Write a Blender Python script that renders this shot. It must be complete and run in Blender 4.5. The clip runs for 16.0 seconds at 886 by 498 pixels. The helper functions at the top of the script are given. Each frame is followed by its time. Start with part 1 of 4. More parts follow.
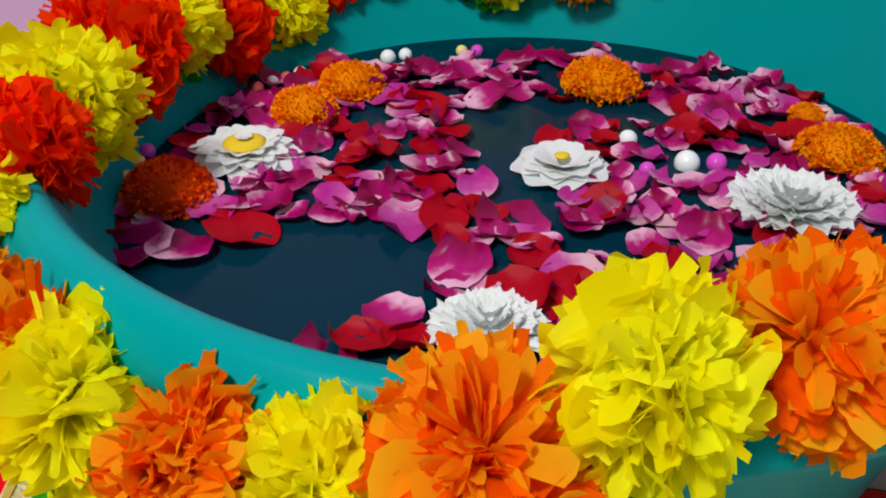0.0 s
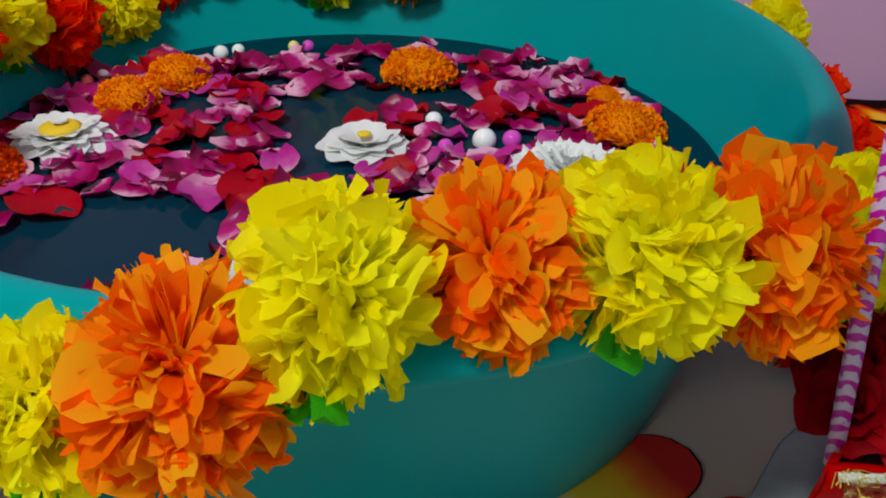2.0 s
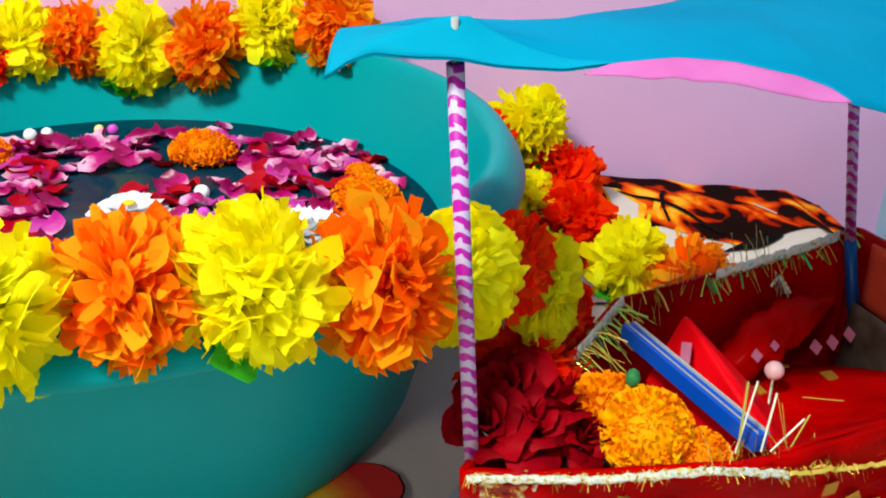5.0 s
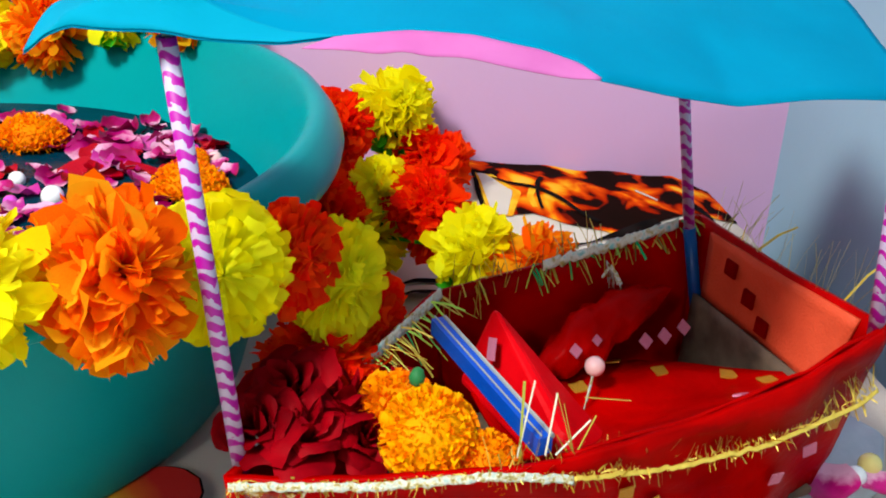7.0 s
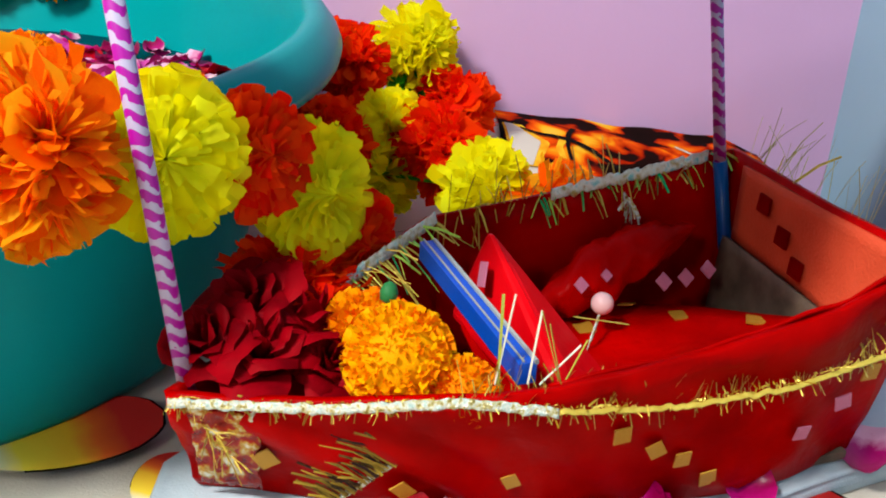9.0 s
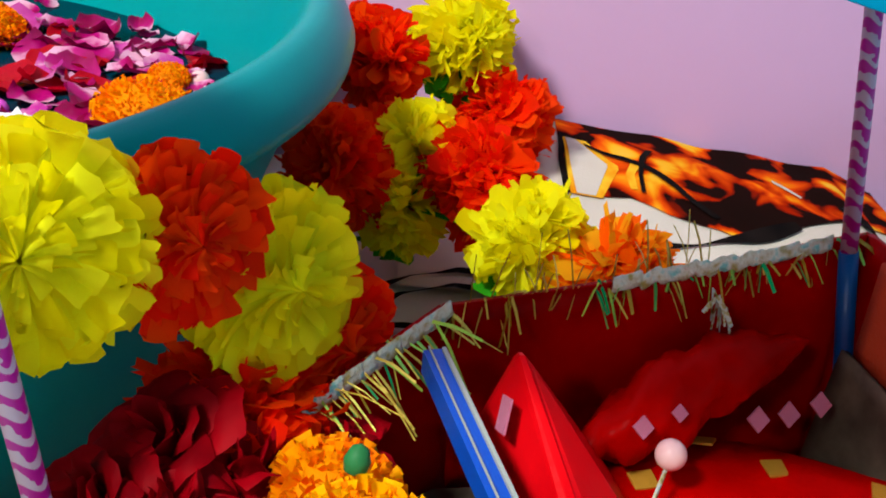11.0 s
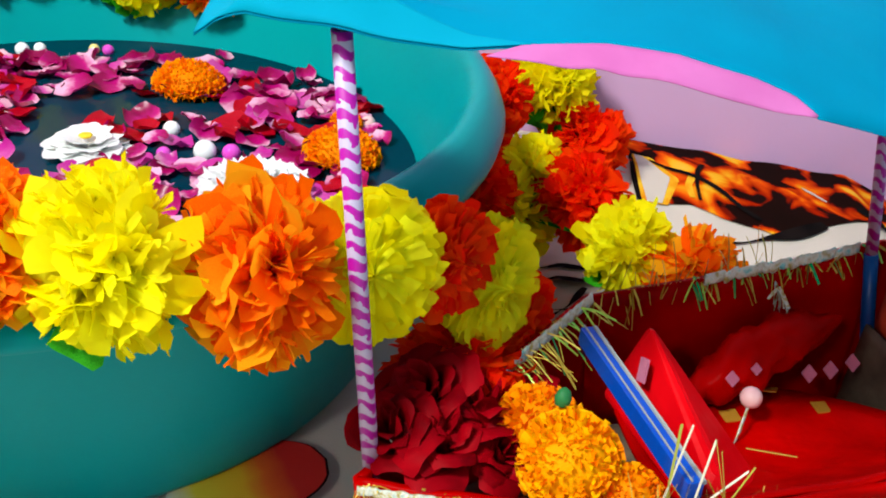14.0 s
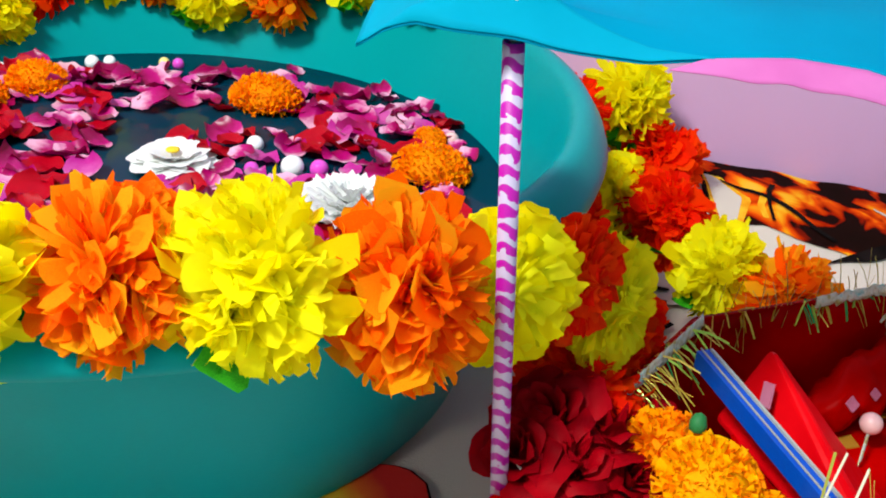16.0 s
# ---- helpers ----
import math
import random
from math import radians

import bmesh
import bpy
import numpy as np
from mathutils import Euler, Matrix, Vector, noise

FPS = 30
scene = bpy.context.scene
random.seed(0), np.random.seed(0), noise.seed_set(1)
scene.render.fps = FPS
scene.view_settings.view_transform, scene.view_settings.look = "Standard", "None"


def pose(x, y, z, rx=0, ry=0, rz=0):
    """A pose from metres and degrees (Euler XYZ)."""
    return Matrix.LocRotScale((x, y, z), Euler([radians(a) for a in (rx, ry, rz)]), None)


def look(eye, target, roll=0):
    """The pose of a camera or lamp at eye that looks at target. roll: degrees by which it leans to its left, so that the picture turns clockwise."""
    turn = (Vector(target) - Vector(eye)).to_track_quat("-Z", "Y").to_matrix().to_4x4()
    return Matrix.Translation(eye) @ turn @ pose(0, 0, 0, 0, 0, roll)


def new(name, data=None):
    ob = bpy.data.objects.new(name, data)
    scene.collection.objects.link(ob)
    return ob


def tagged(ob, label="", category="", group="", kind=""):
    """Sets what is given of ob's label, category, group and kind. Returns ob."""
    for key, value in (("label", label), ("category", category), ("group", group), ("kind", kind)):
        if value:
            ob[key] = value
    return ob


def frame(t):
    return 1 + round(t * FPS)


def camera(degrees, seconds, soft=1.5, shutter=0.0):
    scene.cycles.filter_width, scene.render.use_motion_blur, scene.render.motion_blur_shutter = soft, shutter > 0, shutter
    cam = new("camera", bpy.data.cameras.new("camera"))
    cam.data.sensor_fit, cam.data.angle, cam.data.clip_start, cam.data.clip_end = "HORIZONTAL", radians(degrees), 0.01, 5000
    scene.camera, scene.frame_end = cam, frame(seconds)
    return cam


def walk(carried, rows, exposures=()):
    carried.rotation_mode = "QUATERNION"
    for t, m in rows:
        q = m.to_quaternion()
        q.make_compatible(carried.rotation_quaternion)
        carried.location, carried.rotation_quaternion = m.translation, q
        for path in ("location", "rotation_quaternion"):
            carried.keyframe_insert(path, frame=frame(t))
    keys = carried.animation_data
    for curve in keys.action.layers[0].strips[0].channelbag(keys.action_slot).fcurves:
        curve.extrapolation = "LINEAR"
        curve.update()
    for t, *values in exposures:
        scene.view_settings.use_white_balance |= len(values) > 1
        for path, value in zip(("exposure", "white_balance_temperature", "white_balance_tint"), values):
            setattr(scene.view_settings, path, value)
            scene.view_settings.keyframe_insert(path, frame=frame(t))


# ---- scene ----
cam = camera(47.3, 16.0, soft=1.9)
METRES, EYE, TILT, LEAN, TURN = 0.85, 0.315, -32.5, 0.0, 0.0
ROWS = [
    (0.0, 0.0, 0.0, 0.0, -0.0, 0.0, 0.0),
    (0.5, 0.0018, -0.0188, -0.0077, -0.15, 0.52, 0.0),
    (1.0, 0.0189, -0.0269, -0.0237, -0.17, 0.56, 0.27),
    (1.5, 0.0453, -0.0297, -0.0309, -0.91, 0.84, 0.97),
    (2.0, 0.0737, -0.031, -0.0343, -3.4, 1.76, 1.38),
    (2.5, 0.0793, -0.0521, -0.0401, -3.87, 2.73, 0.88),
    (3.0, 0.0939, -0.0749, -0.0539, -3.89, 3.28, 0.47),
    (3.5, 0.1136, -0.0928, -0.0601, -5.12, 4.95, 0.36),
    (4.0, 0.1332, -0.1033, -0.0667, -6.57, 5.25, 1.38),
    (4.5, 0.1534, -0.1138, -0.0703, -6.93, 5.65, 1.39),
    (5.0, 0.1903, -0.1194, -0.0668, -6.49, 6.98, 2.13),
    (5.2, 0.2081, -0.1112, -0.0671, -6.54, 7.08, 2.35),
    (7.3, 0.3001, -0.0958, -0.0675, -7.75, 5.75, 2.36),
    (7.5, 0.3058, -0.0963, -0.0774, -7.4, 5.41, 1.46),
    (8.0, 0.315, -0.0843, -0.0973, -6.31, 5.03, -0.06),
    (8.5, 0.3199, -0.0654, -0.1084, -5.1, 6.01, -0.36),
    (8.7, 0.3256, -0.0566, -0.1071, -4.75, 6.73, -0.05),
    (10.8, 0.3562, 0.0858, -0.0510, -1.24, 3.90, -4.24),
    (11.0, 0.3569, 0.09, -0.0304, -1.24, 3.74, -4.67),
    (11.5, 0.3616, 0.083, 0.0069, -1.45, 3.86, -4.34),
    (12.0, 0.3516, 0.049, 0.0215, -1.58, 3.81, -4.44),
    (12.5, 0.3346, 0.0053, 0.0145, -1.62, 2.92, -4.34),
    (13.0, 0.3139, -0.0315, 0.003, -1.18, 2.58, -4.35),
    (13.5, 0.2915, -0.058, -0.0116, -0.88, 3.18, -4.02),
    (14.0, 0.2786, -0.0695, -0.0312, -1.01, 2.58, -3.98),
    (14.5, 0.2664, -0.0819, -0.0419, -1.16, 2.23, -4.75),
    (15.0, 0.2849, -0.102, -0.0558, -3.98, 2.92, -4.19),
    (15.5, 0.2576, -0.0942, -0.0626, -3.21, 2.97, -4.44),
    (16.0, 0.2208, -0.0558, -0.0343, -1.24, 3.62, -4.42),
]
EXPOSURES = [(0.0, -1.0), (2.0, -1.2), (3.3, -1.1), (4.2, -0.5), (5.0, -0.2), (7.5, -0.12), (8.5, -0.15), (11.0, -0.2), (11.6, -0.4), (12.2, -0.3), (13.0, -0.2), (16.0, -0.2)]
walk(cam, [(t, pose(0, 0, EYE, TILT, LEAN, TURN) @ pose(METRES * x, METRES * y, METRES * z, 90 + pitch, roll, yaw)) for t, x, y, z, yaw, pitch, roll in ROWS], EXPOSURES)

# ---- light ----
world = bpy.data.worlds.new("room_air")
scene.world = world
world.use_nodes = True
world.node_tree.nodes["Background"].inputs[0].default_value = (0.9, 0.95, 1.0, 1)
world.node_tree.nodes["Background"].inputs[1].default_value = 0.012


def area_lamp(name, eye, target, size_x, size_y, power, color):
    data = bpy.data.lights.new(name, "AREA")
    data.shape, data.size, data.size_y, data.energy, data.color = "RECTANGLE", size_x, size_y, power, color
    ob = new(name, data)
    ob.matrix_world = look(eye, target)
    return ob


# a lamp high at the front left, a weaker one further back in the room, and the weak daylight of the window behind the camera
area_lamp("ceiling_lamp_light", (-0.50, -0.42, 1.46), (0.1, 0.4, 0.05), 0.28, 0.24, 49, (0.96, 0.99, 0.96))
area_lamp("room_lamp_light", (-0.70, -1.40, 1.50), (0.15, 0.35, 0.1), 0.25, 0.20, 11, (0.96, 0.98, 0.97))
area_lamp("window_light", (-0.3, -1.95, 1.15), (0.1, 0.4, 0.1), 1.3, 1.1, 0.25, (0.9, 0.96, 1.0))


# ---- materials ----
def material(name):
    m = bpy.data.materials.new(name)
    m.use_nodes = True
    nt = m.node_tree
    return m, nt, nt.nodes, nt.links, nt.nodes["Principled BSDF"]


def add(nodes, kind, **values):
    n = nodes.new(kind)
    for k, v in values.items():
        n.inputs[k].default_value = v
    return n


def ramp(nodes, stops, constant=False):
    r = nodes.new("ShaderNodeValToRGB")
    if constant:
        r.color_ramp.interpolation = "CONSTANT"
    e = r.color_ramp.elements
    while len(e) < len(stops):
        e.new(0.5)
    for el, (pos, col) in zip(e, stops):
        el.position, el.color = pos, (*col, 1)
    return r


def surface(name, c1, c2, scale=40.0, rough=0.5, bump=0.0, bump_scale=300.0, through_light=0.0, metal=0.0, island=False, coat=0.0, stops=None, shine=0.25):
    """A surface that wavers between two colours, with fine relief; through_light: how much light passes, as in paper and petals."""
    m, nt, nodes, links, bsdf = material(name)
    coord = nodes.new("ShaderNodeTexCoord")
    noise_a = add(nodes, "ShaderNodeTexNoise", Scale=scale, Detail=5.0)
    links.new(coord.outputs["Object"], noise_a.inputs["Vector"])
    col = ramp(nodes, stops or [(0.3, c1), (0.7, c2)])
    if island:
        geo = nodes.new("ShaderNodeNewGeometry")
        mix = nodes.new("ShaderNodeMath")
        mix.operation = "MULTIPLY_ADD"
        mix.inputs[1].default_value = 0.55
        links.new(geo.outputs["Random Per Island"], mix.inputs[0])
        half = nodes.new("ShaderNodeMath")
        half.operation = "MULTIPLY"
        half.inputs[1].default_value = 0.45
        links.new(noise_a.outputs["Fac"], half.inputs[0])
        links.new(half.outputs[0], mix.inputs[2])
        links.new(mix.outputs[0], col.inputs["Fac"])
    else:
        links.new(noise_a.outputs["Fac"], col.inputs["Fac"])
    links.new(col.outputs["Color"], bsdf.inputs["Base Color"])
    bsdf.inputs["Roughness"].default_value = rough
    bsdf.inputs["Metallic"].default_value = metal
    bsdf.inputs["Specular IOR Level"].default_value = shine
    bsdf.inputs["Coat Weight"].default_value = coat
    if bump:
        noise_b = add(nodes, "ShaderNodeTexNoise", Scale=bump_scale, Detail=4.0)
        links.new(coord.outputs["Object"], noise_b.inputs["Vector"])
        b = add(nodes, "ShaderNodeBump", Strength=bump, Distance=0.002)
        links.new(noise_b.outputs["Fac"], b.inputs["Height"])
        links.new(b.outputs[0], bsdf.inputs["Normal"])
    if through_light:
        tr = nodes.new("ShaderNodeBsdfTranslucent")
        links.new(col.outputs["Color"], tr.inputs["Color"])
        mx = nodes.new("ShaderNodeMixShader")
        mx.inputs[0].default_value = through_light
        links.new(bsdf.outputs[0], mx.inputs[1])
        links.new(tr.outputs[0], mx.inputs[2])
        links.new(mx.outputs[0], nodes["Material Output"].inputs[0])
    return m


M_TEAL = surface("teal_plastic", (0.0, 0.25, 0.26), (0.0, 0.285, 0.295), 6, 0.3, 0.03, 500, shine=0.05)
M_YELLOW = surface("yellow_tissue", (0.98, 0.88, 0.0), (1.0, 1.0, 0.015), 90, 0.6, 0.12, 500, 0.58, island=True, shine=0.06)
M_ORANGE = surface("orange_tissue", (1.0, 0.15, 0.0), (1.0, 0.52, 0.01), 90, 0.6, 0.15, 500, 0.58, island=True, shine=0.06)
M_RED_TISSUE = surface("red_orange_tissue", (0.95, 0.012, 0.0), (1.0, 0.075, 0.001), 90, 0.6, 0.15, 500, 0.55, island=True, shine=0.06)
M_GREEN_TISSUE = surface("green_tissue", (0.01, 0.30, 0.005), (0.06, 0.55, 0.01), 90, 0.55, 0.2, 500, 0.4)
M_MARIGOLD = surface("marigold_petal", (0.95, 0.17, 0.0), (1.0, 0.40, 0.0), 120, 0.6, 0.2, 900, 0.3, island=True, shine=0.06)
M_MARIGOLD_Y = surface("golden_marigold_petal", (1.0, 0.28, 0.0), (1.0, 0.54, 0.0), 120, 0.6, 0.2, 900, 0.3, island=True, shine=0.06)
M_MARIGOLD_R = surface("red_marigold_petal", (0.70, 0.025, 0.0), (0.95, 0.12, 0.0), 120, 0.6, 0.2, 900, 0.2, island=True, shine=0.1)
M_CRIMSON = surface("crimson_petal", (0.28, 0.0, 0.006), (0.58, 0.0, 0.014), 60, 0.4, 0.15, 350, 0.2, shine=0.15)
M_ROSE = surface("dark_red_rose_petal", (0.15, 0.0, 0.003), (0.42, 0.0, 0.006), 45, 0.55, 0.15, 150, 0.25, shine=0.05)
M_WHITE = surface("white_petal", (0.82, 0.85, 0.82), (0.90, 0.92, 0.90), 70, 0.5, 0.06, 350, 0.30)
M_FLOWER_EYE = surface("yellow_flower_eye", (0.8, 0.45, 0.0), (0.95, 0.75, 0.05), 300, 0.7, 0.4, 900)
M_PEARL_W = surface("white_pearl", (0.75, 0.8, 0.8), (0.88, 0.9, 0.9), 50, 0.15, coat=0.5)
M_PEARL_P = surface("magenta_pearl", (0.6, 0.04, 0.45), (0.75, 0.1, 0.6), 50, 0.15, coat=0.5)
M_PEARL_Y = surface("yellow_pearl", (0.75, 0.6, 0.15), (0.85, 0.75, 0.3), 50, 0.15, coat=0.5)
M_PEARL_R = surface("coral_pearl", (0.65, 0.08, 0.08), (0.75, 0.2, 0.18), 50, 0.15, coat=0.5)
M_PEARL_PALE = surface("pale_pink_pearl", (0.75, 0.42, 0.42), (0.85, 0.55, 0.52), 50, 0.25, coat=0.4)
M_RED = surface("red_satin", (0.20, 0.0, 0.0), (0.50, 0.0, 0.0), 22, 0.36, 1.0, 45, shine=0.025)
M_REDCARD = surface("bright_red_card", (0.55, 0.0, 0.003), (0.75, 0.002, 0.006), 25, 0.4, 0.5, 60, shine=0.07)
M_CORAL = surface("coral_net", (0.55, 0.06, 0.022), (0.70, 0.09, 0.035), 40, 0.5, 0.3, 700, shine=0.1)
M_BOARD = surface("grey_brown_board", (0.07, 0.045, 0.03), (0.20, 0.14, 0.09), 60, 0.7, 0.2, 200)
M_BLUECARD = surface("blue_card", (0.0, 0.05, 0.40), (0.0, 0.09, 0.52), 30, 0.4, 0.1, 200)
M_BLUETAPE = surface("blue_tape", (0.0, 0.035, 0.17), (0.0, 0.08, 0.28), 30, 0.35, 0.1, 200)
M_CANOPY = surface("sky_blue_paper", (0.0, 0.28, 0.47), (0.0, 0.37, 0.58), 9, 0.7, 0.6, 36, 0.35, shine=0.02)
# the roof paper again, colour raised to stand for light on the tip
M_CANOPY_LIT = surface("sky_blue_paper_lit", (0.0, 0.37, 0.54), (0.003, 0.44, 0.62), 14, 0.65, 0.4, 50, 0.35, shine=0.03)
M_CANOPY_PINK = surface("pink_paper", (0.53, 0.11, 0.36), (0.62, 0.17, 0.45), 30, 0.6, 0.6, 60, 0.15, shine=0.08)
M_GOLD = surface("gold_tinsel", (0.38, 0.22, 0.01), (0.75, 0.58, 0.10), 250, 0.3, 0.3, 700, metal=0.25, island=True)
M_SILVER = surface("silver_gold_lace", (0.6, 0.52, 0.22), (0.92, 0.9, 0.75), 520, 0.22, 0.6, 900, metal=0.2, stops=[(0.30, (0.20, 0.13, 0.02)), (0.42, (0.50, 0.42, 0.16)), (0.52, (0.66, 0.65, 0.54)), (0.68, (0.42, 0.56, 0.50))])
M_PALELACE = surface("pale_green_gold_lace", (0.5, 0.5, 0.4), (0.8, 0.8, 0.66), 260, 0.3, 0.6, 800, metal=0.1, stops=[(0.32, (0.45, 0.36, 0.10)), (0.44, (0.66, 0.64, 0.48)), (0.55, (0.74, 0.76, 0.64)), (0.66, (0.22, 0.60, 0.55))])
M_DARKFOIL = surface("dark_gold_thread", (0.03, 0.008, 0.004), (0.40, 0.24, 0.02), 200, 0.35, metal=0.2, island=True)
M_GREENFOIL = surface("green_tinsel", (0.0, 0.4, 0.12), (0.55, 0.8, 0.1), 200, 0.25, metal=0.15, island=True)
M_GREENGOLD = surface("green_gold_foil", (0.25, 0.30, 0.02), (0.65, 0.62, 0.12), 200, 0.3, metal=0.2)
M_PALEFOIL = surface("pale_foil", (0.62, 0.62, 0.45), (0.85, 0.85, 0.7), 200, 0.3, metal=0.1)
M_GOLDFOIL = surface("gold_sequin", (0.45, 0.2, 0.01), (0.7, 0.36, 0.04), 200, 0.35, 0.4, 400, metal=0.3)
M_LILACFOIL = surface("pink_sequin", (0.6, 0.12, 0.22), (0.8, 0.32, 0.45), 200, 0.3, 0.4, 400, metal=0.2)
M_WALL = surface("pink_wall_paint", (0.60, 0.35, 0.57), (0.65, 0.39, 0.61), 3, 0.75, 0.08, 160)
M_WALL_BLUE = surface("blue_wall_paint", (0.26, 0.42, 0.52), (0.3, 0.46, 0.56), 3, 0.75, 0.08, 160)
M_PLAIN = surface("grey_room_paint", (0.4, 0.4, 0.4), (0.45, 0.45, 0.44), 3, 0.8)
M_SHEET = surface("cream_cotton_sheet", (0.52, 0.45, 0.37), (0.62, 0.55, 0.46), 8, 0.85, 0.25, 900)
M_MAT = surface("white_cotton_mat", (0.38, 0.44, 0.49), (0.48, 0.54, 0.58), 60, 0.85, 0.2, 900)
M_INK = surface("black_fabric_print", (0.004, 0.003, 0.003), (0.012, 0.008, 0.007), 60, 0.85, shine=0.03)
M_PRINT_R = surface("red_fabric_print", (0.28, 0.003, 0.003), (0.42, 0.008, 0.005), 60, 0.85)
M_PRINT_Y = surface("yellow_fabric_print", (0.75, 0.25, 0.004), (0.85, 0.52, 0.03), 90, 0.85, shine=0.03)
M_STEM = surface("green_sepal", (0.01, 0.12, 0.03), (0.03, 0.22, 0.06), 90, 0.6)
M_GOLDCLOTH = surface("embossed_gold_ribbon", (0.62, 0.48, 0.16), (0.85, 0.75, 0.42), 260, 0.35, 1.0, 420, metal=0.35)
M_STICK = surface("grey_paper_end", (0.25, 0.28, 0.26), (0.42, 0.43, 0.4), 200, 0.7)


def petal_material(name, edge, middle, foot, reach):
    """A petal that pales towards the end where it was joined to the flower, with veins along it."""
    m, nt, nodes, links, bsdf = material(name)
    coord = nodes.new("ShaderNodeTexCoord")
    xyz = nodes.new("ShaderNodeSeparateXYZ")
    links.new(coord.outputs["Object"], xyz.inputs[0])
    info = nodes.new("ShaderNodeObjectInfo")
    noise_a = add(nodes, "ShaderNodeTexNoise", Scale=5.0, Detail=4.0)
    links.new(coord.outputs["Object"], noise_a.inputs["Vector"])
    mix = nodes.new("ShaderNodeMath")
    mix.operation = "MULTIPLY_ADD"
    mix.inputs[1].default_value = 0.5
    links.new(noise_a.outputs["Fac"], mix.inputs[0])
    links.new(xyz.outputs["Y"], mix.inputs[2])
    shift = nodes.new("ShaderNodeMath")
    shift.operation = "MULTIPLY_ADD"
    shift.inputs[1].default_value = 0.4
    links.new(info.outputs["Random"], shift.inputs[0])
    links.new(mix.outputs[0], shift.inputs[2])
    col = ramp(nodes, [(0.0, foot), (reach, middle), (0.75, edge)])
    links.new(shift.outputs[0], col.inputs["Fac"])
    links.new(col.outputs["Color"], bsdf.inputs["Base Color"])
    bsdf.inputs["Roughness"].default_value = 0.28
    bsdf.inputs["Specular IOR Level"].default_value = 0.30
    vein = add(nodes, "ShaderNodeTexWave", Scale=9.0, Distortion=3.0)
    links.new(coord.outputs["Object"], vein.inputs["Vector"])
    b = add(nodes, "ShaderNodeBump", Strength=0.05, Distance=0.02)
    links.new(vein.outputs["Fac"], b.inputs["Height"])
    links.new(b.outputs[0], bsdf.inputs["Normal"])
    tr = nodes.new("ShaderNodeBsdfTranslucent")
    links.new(col.outputs["Color"], tr.inputs["Color"])
    mx = nodes.new("ShaderNodeMixShader")
    mx.inputs[0].default_value = 0.2
    links.new(bsdf.outputs[0], mx.inputs[1])
    links.new(tr.outputs[0], mx.inputs[2])
    links.new(mx.outputs[0], nodes["Material Output"].inputs[0])
    return m


M_PINK = petal_material("pink_petal", (0.27, 0.0, 0.06), (0.50, 0.004, 0.18), (0.85, 0.45, 0.62), 0.30)
M_PALE = petal_material("pale_pink_petal", (0.5, 0.02, 0.27), (0.6, 0.09, 0.36), (0.75, 0.45, 0.52), 0.35)


def water_material():
    m, nt, nodes, links, bsdf = material("dark_water")
    bsdf.inputs["Base Color"].default_value = (0.0, 0.026, 0.046, 1)
    bsdf.inputs["Roughness"].default_value = 0.07
    bsdf.inputs["IOR"].default_value = 1.33
    bsdf.inputs["Specular IOR Level"].default_value = 0.12
    n = add(nodes, "ShaderNodeTexNoise", Scale=14.0, Detail=1.0)
    b = add(nodes, "ShaderNodeBump", Strength=0.06, Distance=0.01)
    links.new(n.outputs["Fac"], b.inputs["Height"])
    links.new(b.outputs[0], bsdf.inputs["Normal"])
    return m


def straw_material():
    """White paper printed with magenta zigzag bands."""
    m, nt, nodes, links, bsdf = material("zigzag_paper")

    def op(kind, a, b=None, c=None):
        n = nodes.new("ShaderNodeMath")
        n.operation = kind
        for i, v in enumerate((a, b, c)):
            if v is None:
                continue
            if isinstance(v, (int, float)):
                n.inputs[i].default_value = v
            else:
                links.new(v, n.inputs[i])
        return n.outputs[0]

    coord = nodes.new("ShaderNodeTexCoord")
    xyz = nodes.new("ShaderNodeSeparateXYZ")
    links.new(coord.outputs["Object"], xyz.inputs[0])
    angle = op("ARCTAN2", xyz.outputs["Y"], xyz.outputs["X"])
    zig = op("SINE", op("MULTIPLY", angle, 2.0))
    band = op("FRACT", op("ADD", op("MULTIPLY", xyz.outputs["Z"], 1 / 0.0066), op("MULTIPLY", zig, 0.23)))
    noise_a = add(nodes, "ShaderNodeTexNoise", Scale=260.0, Detail=1.0)
    links.new(coord.outputs["Object"], noise_a.inputs["Vector"])
    edge = op("ADD", op("MULTIPLY", band, 0.6), op("MULTIPLY", noise_a.outputs["Fac"], 0.8))
    col = ramp(nodes, [(0.0, (0.50, 0.43, 0.60)), (0.68, (0.42, 0.0, 0.32))], True)
    links.new(edge, col.inputs["Fac"])
    links.new(col.outputs["Color"], bsdf.inputs["Base Color"])
    bsdf.inputs["Roughness"].default_value = 0.5
    return m


